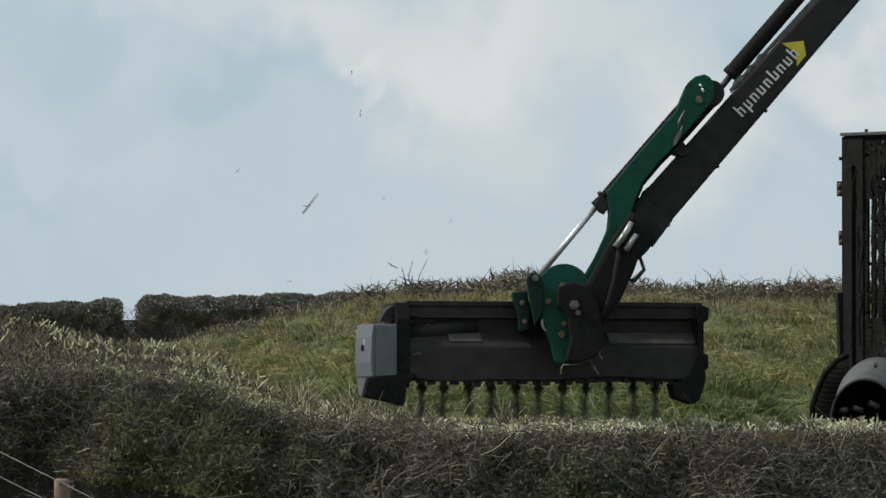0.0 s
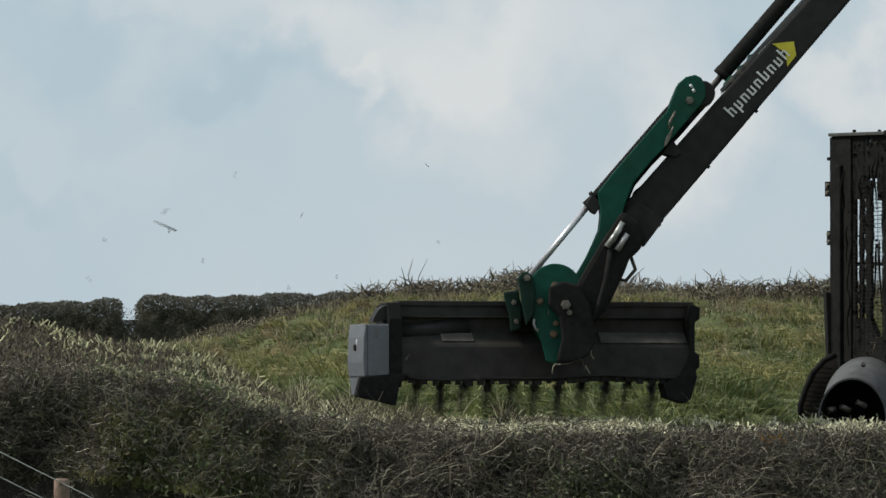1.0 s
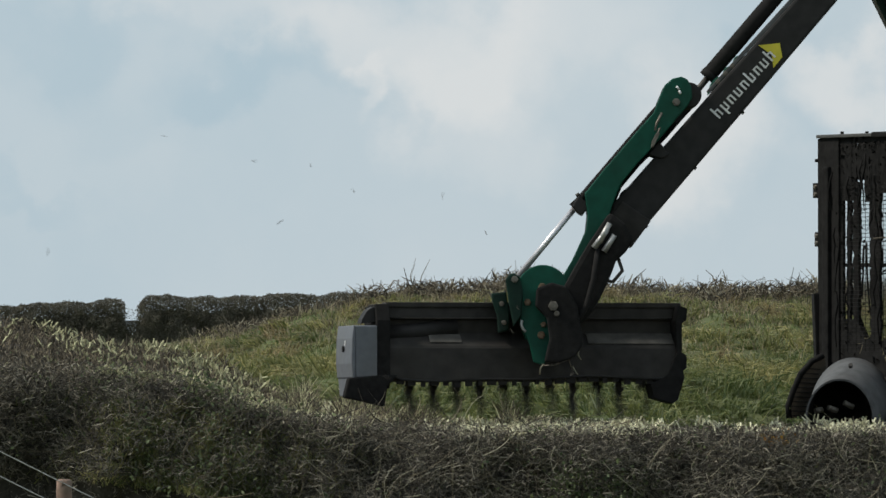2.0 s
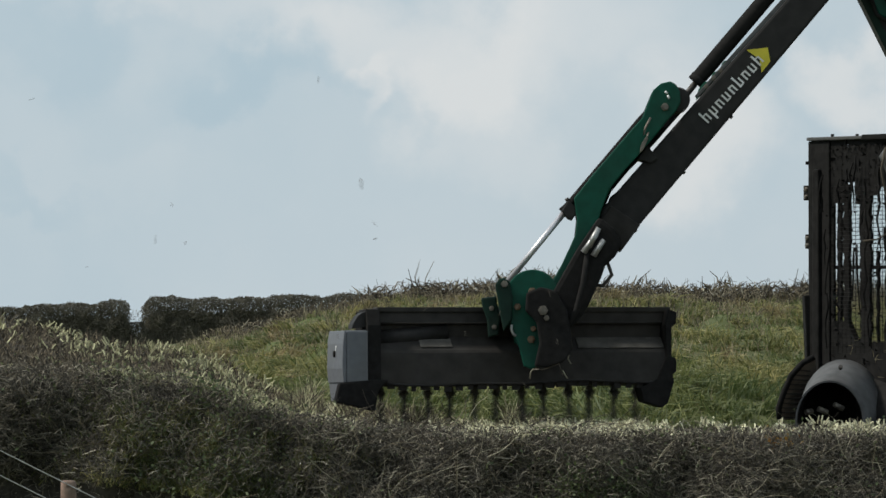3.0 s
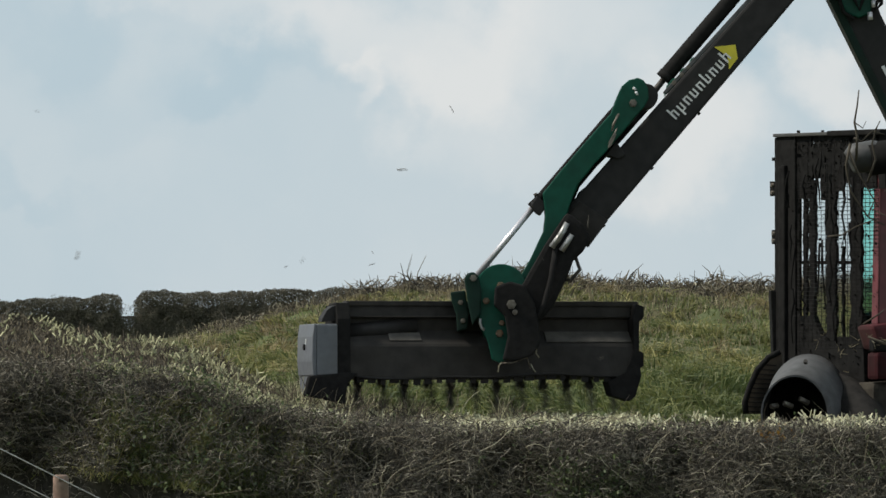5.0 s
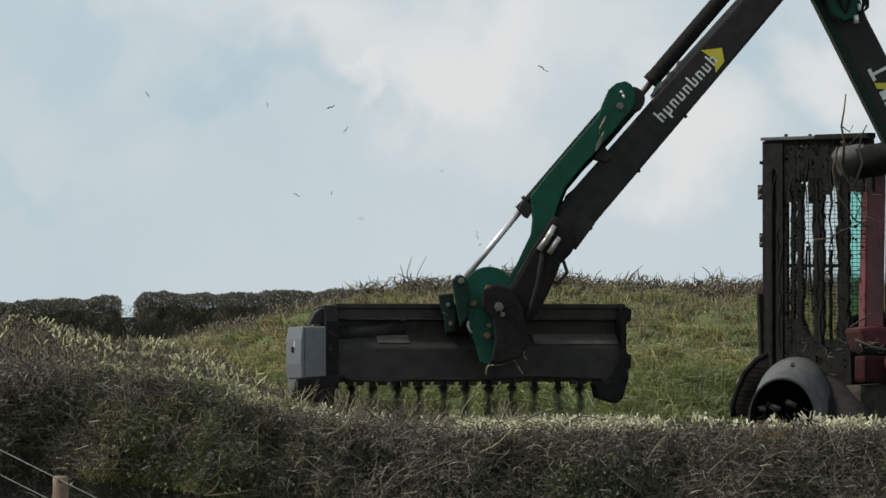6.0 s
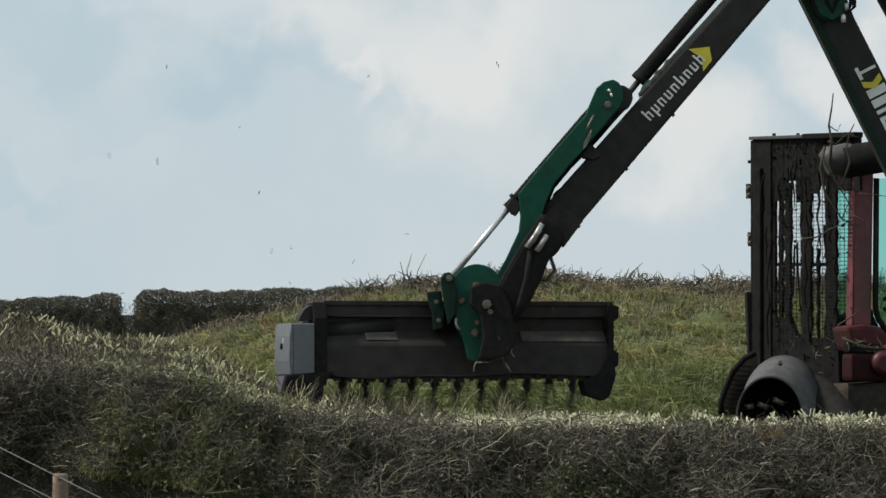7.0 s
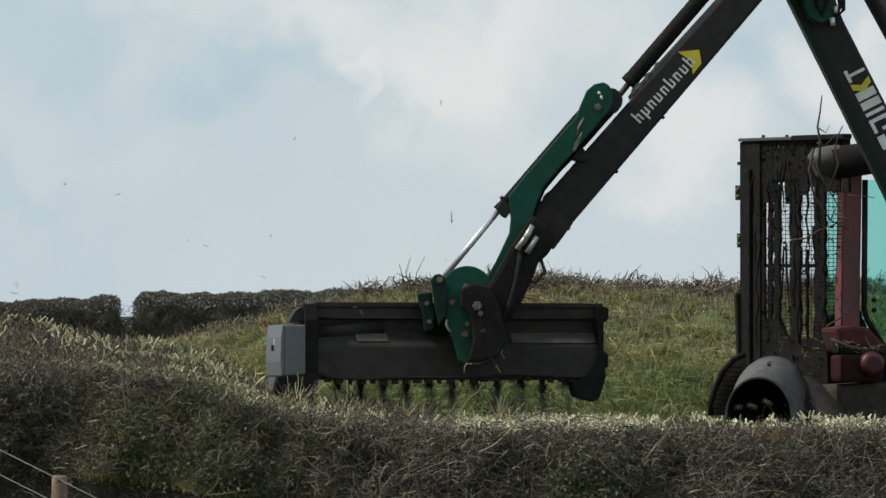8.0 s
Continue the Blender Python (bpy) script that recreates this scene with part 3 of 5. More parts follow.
    # uncut shoots that the head has still to reach, and ragged growth along the far edge
    for name, n, mat, label in (("uncut_shoots", 1700, M_BRUSH, "dark uncut shoots standing above the hedge top"), ("pale_shoots", 900, M_TIP, "pale olive shoots along the far edge of the hedge")):
        x = -0.8 + 1.7 * rng.random(n) ** 1.25
        base = hedge_point(x, 1.55 + 0.45 * rng.random(n)) - np.array([0, 0, 0.03])
        way = np.stack([0.4 * rng.normal(size=n), 0.3 * rng.normal(size=n), np.ones(n)], 1)
        tall = np.clip(0.75 + 0.5 * lumps(x, 0 * x, 0 * x, 0.31, 2.2), 0.25, 1.4) * np.interp(x, [-0.6, 0.1, 0.9], [1.0, 0.85, 0.5])
        ob = stem_mesh(name, base, way, (0.065 + 0.115 * rng.random(n)) * tall, 0.0016 + 0.0018 * rng.random(n), 0.8, mat)
        ob.parent = hedge
        tagged(ob, label, kind="stuff")
    # freshly cut ends
    n = 24000
    x = (rng.random(n) * 2 - 1) * 2.5
    s = 0.985 + 1.015 * rng.random(n) ** np.where(x > -0.3, 0.75, 1.1)
    clump = lumps(x, s * 1.5, 0 * x, 0.55, 1.1) + 0.7 * lumps(x, s, 0 * x, 0.21, 0.2)
    bias = np.interp(x, [-2.2, -1.2, -0.5, -0.18, 0.02, 0.12, 0.8, 1.0, 1.5, 1.7, 2.0], [1.0, 0.65, 1.2, 1.5, 0.75, 0.25, 0.35, 1.45, 1.4, 0.85, 1.0])
    left = x < -1.2
    bias = bias + np.where(left & (s > 1.72), -0.40, 0) + np.where(left & (s > 1.25) & (s <= 1.72), 0.9, 0) + np.where(left & (s <= 1.25), np.where(x > -1.45, -0.7, 1.1), 0)
    bias = bias + np.where(~left & (x < -0.5), -0.65, 0) - 0.55 * ((x > 0.04) & (x < 0.85))
    keep = clump + 0.5 * rng.normal(size=n) > bias
    x, s = x[keep], s[keep]
    for name, pick, mat, label in (("cut_ends", x > -0.55, M_CUT, "pale freshly cut twig ends along the hedge top"), ("olive_tips", x <= -0.55, M_TIP, "olive shoot tips of the uncut hedge")):
        xx, sx = x[pick], s[pick]
        n = len(xx)
        base = hedge_point(xx, sx) + np.array([0, -0.015, -0.006])
        way = np.stack([0.75 * rng.normal(size=n), 0.5 * rng.normal(size=n) - 0.15, np.ones(n)], 1)
        ob = twig_mesh(name, base, way, 0.018 + 0.030 * rng.random(n) ** 1.3, 0.0032 + 0.0040 * rng.random(n) ** 1.4, 0.10, mat, 0.8)
        ob.parent = hedge
        tagged(ob, label, kind="stuff")
    # cut stems dragged over the top
    n = 260
    x = -0.65 + 1.3 * rng.random(n)
    base = hedge_point(x, 0.98 + 0.35 * rng.random(n)) + np.array([0, -0.03, 0.008])
    way = np.stack([np.sign(rng.normal(size=n)) * (0.6 + 0.6 * rng.random(n)), 0.2 * rng.normal(size=n), 0.35 * rng.normal(size=n) - 0.1], 1)
    ob = stem_mesh("dragged_stems", base, way, 0.08 + 0.16 * rng.random(n), 0.0016 + 0.0018 * rng.random(n), 0.8, M_BRUSH)
    ob.parent = hedge
    tagged(ob, "dark cut stems lying across the hedge top", kind="stuff")
    # bramble leaves in patches
    n = 60000
    x = (rng.random(n) * 2 - 1) * 2.4
    s = 0.76 + 0.30 * rng.random(n)
    green = np.exp(-(((x + 1.08) / 0.27) ** 2)) * 0.85 + 2.2 * np.exp(-(((x - 0.62) / 0.15) ** 2)) * (s < 0.90) + 0.05
    patch = lumps(x, s * 1.2, 0 * x, 0.6, 3.3) * 0.5 + lumps(x, s * 2.0, 0 * x, 0.2, 1.3) * 0.35
    keep = rng.random(n) < green * (0.6 + patch)
    pts = hedge_point(x[keep], s[keep]) + rng.normal(size=(int(keep.sum()), 3)) * 0.035 + np.array([0, -0.055, 0])
    ob = leaf_mesh("leaves", pts, 0.005 + 0.008 * rng.random(len(pts)), M_LEAF)
    ob.parent = hedge
    tagged(ob, "small dark green bramble leaves", kind="stuff")
    # grass grown up through the hedge
    n = 6000
    x = -1.05 + 0.25 * rng.normal(size=n)
    base = hedge_point(x, 0.76 + 0.20 * rng.random(n)) + np.array([0, -0.06, -0.03])
    way = np.stack([0.6 * rng.normal(size=n), -0.25 + 0.2 * rng.normal(size=n), np.ones(n)], 1)
    ob = blade_mesh("hedge_grass", base, way, 0.025 + 0.045 * rng.random(n), 0.003 + 0.004 * rng.random(n), 0.3, M_GRASS)
    ob.parent = hedge
    tagged(ob, "green grass grown up through the hedge", kind="stuff")
    n = 46
    pts = np.stack([1.365 + 0.05 * rng.normal(size=n), 28.36 + 0.03 * rng.normal(size=n), 1.335 + 0.025 * rng.normal(size=n)], 1)
    ob = leaf_mesh("autumn_leaves", pts, 0.007 + 0.008 * rng.random(n), M_ORANGE)
    ob.parent = hedge
    tagged(ob, "a sprig of orange leaves", kind="stuff")


near_hedge()


# ---- wire fence before the hedge ----
def fence():
    f = tagged(new("wire_fence"), "weathered wooden post with thin galvanised wires before the hedge", "fence")
    f.location = (-1.46, 26.0, -0.25)
    bm = tube([(0, 0, 0), (0, 0, 1.39), (0, 0, 1.434), (0, 0, 1.441)], [0.034, 0.031, 0.030, 0.022], 14)
    part("post", bm, M_POST, f)
    for k, (h, d) in enumerate(((1.425, 0.0), (1.33, 0.0), (1.20, 0.0))):
        pts = [(-3.2 + 0.32 * i, 0.0 - 0.032, h + (-0.32 * i + 3.2) * 0.5 if i < 10 else h) for i in range(11)]
        pts += [(0.3 * i, -0.032, h - 0.5 * 0.3 * i) for i in range(1, 8)]
        part("wire", tube(pts, 0.0022, 6), M_WIRE, f)
    for h in (1.425, 1.33, 1.20):
        part("staple", tube([(-0.006, -0.024, h - 0.012), (-0.004, -0.038, h), (-0.006, -0.024, h + 0.012)], 0.0018, 6), M_STEEL, f)


fence()


# ---- hedge cutter: arm, link, rams and flail head ----
PIN = Vector((0.1612, 30.9, 1.9179))      # the head's pivot at the end of the clip


def arc(c, r, a0, a1, step=12):
    return [(c[0] + r * math.cos(radians(t)), c[1] + r * math.sin(radians(t))) for t in range(a0, a1, step)]


def dark_hose(points, r, parent, name="hose"):
    return part(name, tube(points, r, 8), M_RUBBER, parent)


def hedge_cutter():
    root = tagged(new("hedge_cutter"), "black and green hydraulic hedge cutter arm with a wide flail head", "hedge cutter")
    # the outer arm
    arm = part("arm", slab([(0.3399, 0.2678), (0.2472, 0.3811), (0.2678, 0.4506), (0.7030, 0.9424), (1.1047, 1.3879), (1.2566, 1.5630), (1.5398, 1.6866), (1.3029, 1.3982)], -0.31, -0.13, 0.012), M_BLACK, root, "long black box-section arm")
    part("end_sleeve", slab([(0.3502, 0.2601), (0.2420, 0.3811), (0.3090, 0.4661), (0.4377, 0.3785)], -0.316, -0.124, 0.006), M_HOOD, arm)
    part("top_flange", slab([(0.6978, 0.9424), (0.6875, 0.9553), (1.0918, 1.4008), (1.1175, 1.3982)], -0.29, -0.15, 0.003), M_FENDER, arm)
    for p in ((0.4223, 0.3528), (0.6386, 0.6103), (0.8497, 0.8549)):
        part("bolt", tube([(p[0] - 0.006, -0.22, p[1] + 0.006), (p[0] + 0.001, -0.22, p[1] - 0.001)], 0.008, 6), M_BLACK, arm)
    # the knuckle above the view
    part("knuckle", disc(*(1.4368, 1.6403), 0.17, -0.34, 0.12), M_GREEN, root)
    # plain shapes in place of the lettering
    S, E_ = Vector((0.7339, 0.8523)), Vector((0.9656, 1.1047))
    run = (E_ - S).normalized()
    up = Vector((-run.y, run.x))
    bm = bmesh.new()

    def stroke(c, w, h, lift):
        pts = [c + run * (i * w / 2) + up * (j * h / 2) for i, j in ((-1, -1), (1, -1), (1, 1), (-1, 1))]
        fr = [bm.verts.new((p.x, -0.3145 - lift, p.y)) for p in pts]
        bk = [bm.verts.new((p.x, -0.309, p.y)) for p in pts]
        bm.faces.new(fr)
        for i in range(4):
            bm.faces.new((fr[i], bk[i], bk[(i + 1) % 4], fr[(i + 1) % 4]))
    for i, (low, high) in enumerate(((0, 0.060), (-0.018, 0.040), (0, 0.040), (0, 0.040), (0, 0.040), (0, 0.060), (0, 0.040), (0, 0.040), (0, 0.060))):
        c = S + (E_ - S) * (i / 8) + up * (-0.022)
        stroke(c - run * 0.010 + up * ((low + high) / 2), 0.009, high - low, 0)
        stroke(c + run * 0.010 + up * 0.020, 0.008, 0.036, 0)
        stroke(c + up * (0.004 if i % 2 else 0.036), 0.016, 0.007, 0.0006)
    bmesh.ops.recalc_face_normals(bm, faces=bm.faces)
    part("lettering", bm, M_WHITE, arm, "plain white bars of a decal")
    part("arrow_decal", slab([(0.9115, 1.1510), (1.0068, 1.1613), (1.0171, 1.0995), (0.9785, 1.0506), (0.9708, 1.1098)], -0.3135, -0.308, 0), M_YELLOW, arm, "yellow arrow decal")
    # upper ram
    ram = part("ram_barrel", tube([(0.6978, -0.2200, 1.0249), (0.7055, -0.2200, 1.0352), (1.0145, -0.2200, 1.3956), (1.1793, -0.2200, 1.5862)], [0.031, 0.035, 0.035, 0.035], 18), M_RUBBER, root, "black upper hydraulic ram")
    part("ram_rod", tube([(0.6000, -0.2200, 0.8987), (0.7107, -0.2200, 1.0377)], 0.014, 14), M_DARK_STEEL, ram)
    part("gland", tube([(0.6875, -0.2200, 1.0120), (0.7081, -0.2200, 1.0352)], 0.039, 18), M_RUBBER, ram)
    # valve block on the upper edge of the arm
    block = part("valve_block", slab([(0.6901, 0.9347), (0.7030, 0.9836), (0.7261, 1.0120), (0.7545, 1.0171), (0.7648, 1.0532), (0.7982, 1.0686), (0.8111, 1.1047), (0.8446, 1.1124), (0.8549, 1.1047), (0.8343, 1.0583)], -0.28, -0.16, 0.006), M_GREEN, arm)
    for p in ((0.7339, 0.9914), (0.7673, 1.0274), (0.7982, 1.0609)):
        part("bolt", bolt(*p, 0.012, -0.292, -0.278), M_STEEL, block)
    # the green link, two cheeks
    outline = [(0.4738, 0.9193), (0.4970, 0.9733), (0.5304, 1.0017), (0.5768, 1.0120), (0.6129, 0.9965), (0.6463, 0.9605), (0.6515, 0.9218), (0.6334, 0.8884), (0.5819, 0.8317), (0.5150, 0.7545),
               (0.4429, 0.6772), (0.3914, 0.6257), (0.3141, 0.5330), (0.2781, 0.4455), (0.2523, 0.3579), (0.2060, 0.2704), (0.1390, 0.1674), (0.0669, 0.1622), (0.1081, 0.2395), (0.1493, 0.3347), (0.1571, 0.4043), (0.1442, 0.4970), (0.2266, 0.6000), (0.3811, 0.7776), (0.4480, 0.8523)]
    face = [(0.4738, 0.9193), (0.4970, 0.9733), (0.5304, 1.0017), (0.5716, 1.0120), (0.5974, 0.9991), (0.6154, 0.9656), (0.6180, 0.9193), (0.5974, 0.8806), (0.5562, 0.8343), (0.4944, 0.7596),
            (0.4274, 0.6824), (0.3759, 0.6283), (0.2987, 0.5330), (0.2652, 0.4455), (0.2420, 0.3631), (0.1957, 0.2704), (0.1081, 0.1159), (0.0360, 0.1159), (0.0875, 0.2034), (0.1493, 0.3347), (0.1571, 0.4043), (0.1442, 0.4970), (0.2266, 0.6000), (0.3811, 0.7776), (0.4480, 0.8523)]
    for y0, y1, shape, mat in ((-0.365, -0.335, face, M_GREEN), (-0.105, -0.075, outline, M_BLACK)):
        link = part("link_plate", slab(shape, y0, y1, 0.006), mat, root, "dark green link plate" if mat is M_GREEN else "black link plate")
        part("bolt", bolt(0.548, 0.898, 0.018, y0 - 0.016, y0 + 0.004), M_STEEL, link)
        # white bars drawn where sky shows through slits in the link
        for p, q in (((0.548, 0.967), (0.560, 0.956)), ((0.561, 0.950), (0.567, 0.934))):
            part("sky_slit", tube([(p[0], y0 - 0.008, p[1]), (q[0], y0 - 0.008, q[1])], 0.0055, 8), M_WHITE, link, "white bar for sky seen through a slit")
    part("clevis", disc(*(0.6051, 0.9321), 0.056, -0.33, -0.12, 28, 0.008), M_BLACK, root)
    web = part("link_web", slab([(0.4841, 0.8575), (0.5510, 0.8266), (0.4068, 0.6669), (0.3141, 0.5536), (0.2472, 0.4146), (0.1880, 0.2961), (0.1493, 0.2446), (0.1699, 0.4043), (0.1622, 0.4970)], -0.335, -0.105, 0.004), M_GREEN, root)
    part("lever", tube([(0.4841, -0.3800, 0.8497), (0.4609, -0.3900, 0.8060), (0.4532, -0.3900, 0.7725), (0.4738, -0.3900, 0.7854), (0.4583, -0.3900, 0.7493)], 0.0055, 8), M_STEEL, web, "thin pale release lever")
    part("catch", slab([(0.4403, 0.7287), (0.4583, 0.7596), (0.4738, 0.7596), (0.4480, 0.7030), (0.4352, 0.6952)], -0.40, -0.37, 0.002), M_STEEL, web)
    part("stop", slab([(0.4274, 0.6695), (0.4738, 0.7287), (0.5150, 0.6695), (0.4841, 0.6515)], -0.33, -0.12, 0.004), M_BLACK, web)
    part("pad", slab([(0.2910, 0.4506), (0.3038, 0.5021), (0.3682, 0.5536), (0.4146, 0.6000), (0.4223, 0.5845), (0.3682, 0.5150), (0.3193, 0.4558)], -0.30, -0.15, 0.006), M_BLACK, web)
    # lower ram beside the link
    low = part("ram_barrel", tube([(0.0985, -0.3000, 0.4352), (0.1243, -0.3000, 0.4686), (0.4436, -0.3000, 0.8472), (0.4745, -0.3000, 0.8806)], [0.026, 0.019, 0.015, 0.015], 16), M_RUBBER, root, "black lower ram barrel")
    part("ram_rod", tube([(-0.1564, -0.3000, 0.1236), (0.1140, -0.3000, 0.4506)], 0.0135, 16), M_CHROME, low, "bright chromed ram rod")
    part("gland", slab([(0.0882, 0.4403), (0.1191, 0.4892), (0.1672, 0.4455), (0.1338, 0.3991), (0.1140, 0.4094)], -0.345, -0.255, 0.006), M_BLACK, low)
    part("union", tube([(0.1191, -0.3100, 0.4841), (0.1114, -0.3100, 0.4995)], 0.009, 8), M_DARK_STEEL, low)
    # elbow that carries the head
    elbow = part("elbow", slab([(0.0515, 0.0901), (0.0978, 0.1725), (0.1545, 0.2704), (0.2111, 0.3528), (0.2523, 0.4146), (0.3193, 0.3631), (0.3605, 0.2961), (0.3244, 0.2395), (0.2807, 0.1983), (0.2601, 0.1416), (0.2086, 0.0309), (0.1777, -0.0232), (0.1133, -0.0901), (0.0618, -0.0386)], -0.42, -0.14, 0.022), M_RUBBER, root, "black elbow below the arm")
    for p, q in (((0.1828, -0.4320, 0.2549), (0.2420, -0.4320, 0.3373)), ((0.2266, -0.4320, 0.2395), (0.2729, -0.4320, 0.3116)), ((0.2060, -0.4320, 0.2807), (0.2523, -0.4320, 0.3631))):
        part("hose_fitting", tube([p, q], [0.014, 0.012], 10), M_WIRE, elbow, "dull plated hose fitting")
    part("handle", tube([(0.2626, -0.3200, 0.2137), (0.2884, -0.3600, 0.2189), (0.3090, -0.3700, 0.1571), (0.2678, -0.3700, 0.1081), (0.2317, -0.3600, 0.1159), (0.2266, -0.3200, 0.1313)], 0.0085, 10), M_DARK_STEEL, elbow, "bent dark steel handle")
    part("pin_cap", tube([(0.2420, -0.3600, 0.1622), (0.2420, -0.3000, 0.1622)], 0.018, 12), M_DARK_STEEL, elbow)
    # hub
    hub = part("hub_plate", slab(arc((-0.0412, 0.0644), 0.1184, 0, 190) + [(-0.1622, 0.0386), (-0.1442, -0.0283), (-0.1339, -0.0901), (-0.1004, -0.1674), (-0.0824, -0.2446), (-0.0412, -0.2601), (0.0154, -0.1931), (0.0721, -0.0386)], -0.40, -0.36, 0.006), M_GREEN, root, "round dark green pivot plate")
    part("back_plate", slab(arc((-0.0412, 0.0644), 0.1133, 0, 190) + [(-0.1545, -0.0386), (-0.1081, -0.1725), (0.0154, -0.1931), (0.0721, -0.0386)], -0.20, -0.16, 0.006), M_GREEN, hub)
    part("ear", slab([(-0.2060, 0.1159), (-0.1905, 0.1416), (-0.1648, 0.1468), (-0.1442, 0.1313), (-0.1288, 0.0644), (-0.1339, -0.0386), (-0.1699, -0.0901), (-0.1905, 0.0129)], -0.43, -0.36, 0.008), M_GRIME, hub)
    part("ear_pin", bolt(*(-0.1648, 0.1184), 0.016, -0.446, -0.425), M_STEEL, hub)
    for p, r in (((-0.1081, 0.0180), 0.016), ((-0.0386, -0.0798), 0.013), ((-0.0489, -0.1262), 0.018), ((-0.0438, 0.0850), 0.018)):
        part("bolt", bolt(*p, r, -0.418, -0.398), M_RUSTY, hub, "rust-stained bolt")
    bracket = part("bracket", slab([(-0.2678, 0.0592), (-0.2008, 0.0669), (-0.1957, 0.0283), (-0.1854, -0.0386), (-0.1905, -0.1030), (-0.2369, -0.1159), (-0.2420, -0.0386), (-0.2626, 0.0232)], -0.34, -0.18, 0.008), M_GRIME, root)
    for p in ((-0.2214, 0.0129), (-0.2111, -0.0695)):
        part("bolt", bolt(*p, 0.012, -0.352, -0.338), M_STEEL, bracket)
    motor = part("motor", slab([(-0.0695, 0.0772), (-0.0052, 0.1030), (0.0618, 0.0850), (0.1081, 0.0000), (0.1236, -0.0901), (0.1339, -0.1674), (0.0978, -0.2240), (0.0206, -0.2498), (-0.0360, -0.2446), (-0.0129, -0.1416), (-0.0257, -0.0515), (-0.0747, 0.0000)], -0.50, -0.30, 0.010), M_RUBBER, root, "black rounded hydraulic motor cover")
    part("pivot_bolt", bolt(*(0.0026, 0.0000), 0.0225, -0.520, -0.49), M_STEEL, motor, "large worn pivot bolt")
    part("bolt", bolt(*(0.0180, -0.0335), 0.013, -0.515, -0.495), M_STEEL, motor)
    part("clip", tube([(-0.0463, -0.4500, -0.2601), (0.0077, -0.4700, -0.2575), (0.0721, -0.4600, -0.2343), (0.0875, -0.4400, -0.2833)], 0.003, 6), M_STEEL, motor)
    for pts in (((-0.040, -0.46, -0.255), (-0.052, -0.46, -0.270), (-0.056, -0.46, -0.300)), ((0.088, -0.46, -0.262), (0.098, -0.46, -0.282), (0.110, -0.46, -0.300)), ((0.105, -0.46, -0.155), (0.118, -0.46, -0.175), (0.112, -0.46, -0.215), (0.126, -0.46, -0.235))):
        part("caught_stalk", tube(pts, 0.0028, 6), M_PALE, motor, "pale stalk caught on the motor cover")
    part("retainer", tube([(-0.134, -0.415, -0.060), (-0.136, -0.415, -0.082), (-0.128, -0.415, -0.102), (-0.116, -0.415, -0.112)], 0.0065, 8), M_WIRE, hub, "bright curved retainer")
    dark_hose([(0.0875, -0.4700, -0.1030), (0.1493, -0.4600, 0.0000), (0.1802, -0.4500, 0.1159), (0.2008, -0.4200, 0.2498)], 0.013, root)
    # ---- head ----
    TURN = 14.0
    def sag(x):
        """The lower edge is dented and hangs unevenly."""
        return 0.006 * math.sin(5.1 * x + 0.6) + 0.004 * math.sin(13.0 * x) - 0.010 * max(0.0, -x - 0.1)

    profile = [(-0.150, 0.0155), (-0.158, -0.050), (-0.137, -0.058), (-0.130, -0.112), (-0.200, -0.170), (-0.206, -0.182), (-0.222, -0.312), (-0.206, -0.316),
               (-0.14, -0.19), (-0.05, -0.125), (0.10, -0.125), (0.22, -0.22), (0.25, -0.21), (0.20, -0.06), (0.16, 0.0155)]
    bm = bmesh.new()
    rings = []
    for k in range(33):
        x = -0.7982 + 1.3428 * k / 32
        dent = 0.005 * math.sin(7.0 * x + 2.0) + 0.003 * math.sin(17.0 * x)
        rings.append([bm.verts.new((x, y + (dent if -0.32 < z < -0.2 and y < -0.1 else 0), z + (sag(x) if z < -0.3 else 0))) for y, z in profile])
    for r0, r1 in zip(rings, rings[1:]):
        for q in range(len(profile)):
            bm.faces.new((r0[q], r1[q], r1[(q + 1) % len(profile)], r0[(q + 1) % len(profile)]))
    bm.faces.new(rings[0])
    bm.faces.new(rings[-1][::-1])
    bmesh.ops.recalc_face_normals(bm, faces=bm.faces)
    head = part("cutter_head", soften(bm, 0.004), M_HOOD, root, "worn black steel flail hood")
    head.matrix_basis = pose(0, 0, 0, 0, 0, TURN)
    part("top_rail", bar((-0.7929, -0.125, 0.010), (0.5552, -0.125, 0.010), 0.075, 0.022), M_HOOD, head)
    part("seam", tube([(-0.7823, -0.161, -0.049), (0.5340, -0.161, -0.049)], 0.004, 6), M_HOOD, head)
    part("hem", tube([(x, -0.222, -0.314 + sag(x)) for x in (-0.7611 + 1.3004 * k / 40 for k in range(41))], 0.0055, 6), M_BLACK, head)
    lot = random.Random(3)
    for k in range(25):
        x = -0.7399 + (0.5021 - -0.7399) * k / 24
        part("tooth", bar((x, -0.208, -0.314 + sag(x)), (x, -0.204, -0.332 - lot.uniform(0, 0.012) + sag(x)), lot.uniform(0.018, 0.046), 0.010, 0), M_BLACK, head)
    # pale strip on the ledge: the light it catches, put into colour
    part("lit_ledge", bar((0.12, -0.168, -0.1385), (0.515, -0.168, -0.1385), 0.072, 0.004, 0.001, up=(0, -0.63, 0.77)), M_LEDGE, head, "ledge strip coloured lighter to look lit")
    # lighter patch further left on the same ledge
    part("pale_wedge", bar((-0.60, -0.168, -0.1385), (-0.455, -0.168, -0.1385), 0.056, 0.004, 0.001, up=(0, -0.63, 0.77)), M_LEDGE, head, "lighter patch on the hood ledge")
    part("strut", tube([(-0.8089, -0.125, -0.125), (-0.4667, -0.115, -0.085)], 0.042, 14), M_BLACK, head)
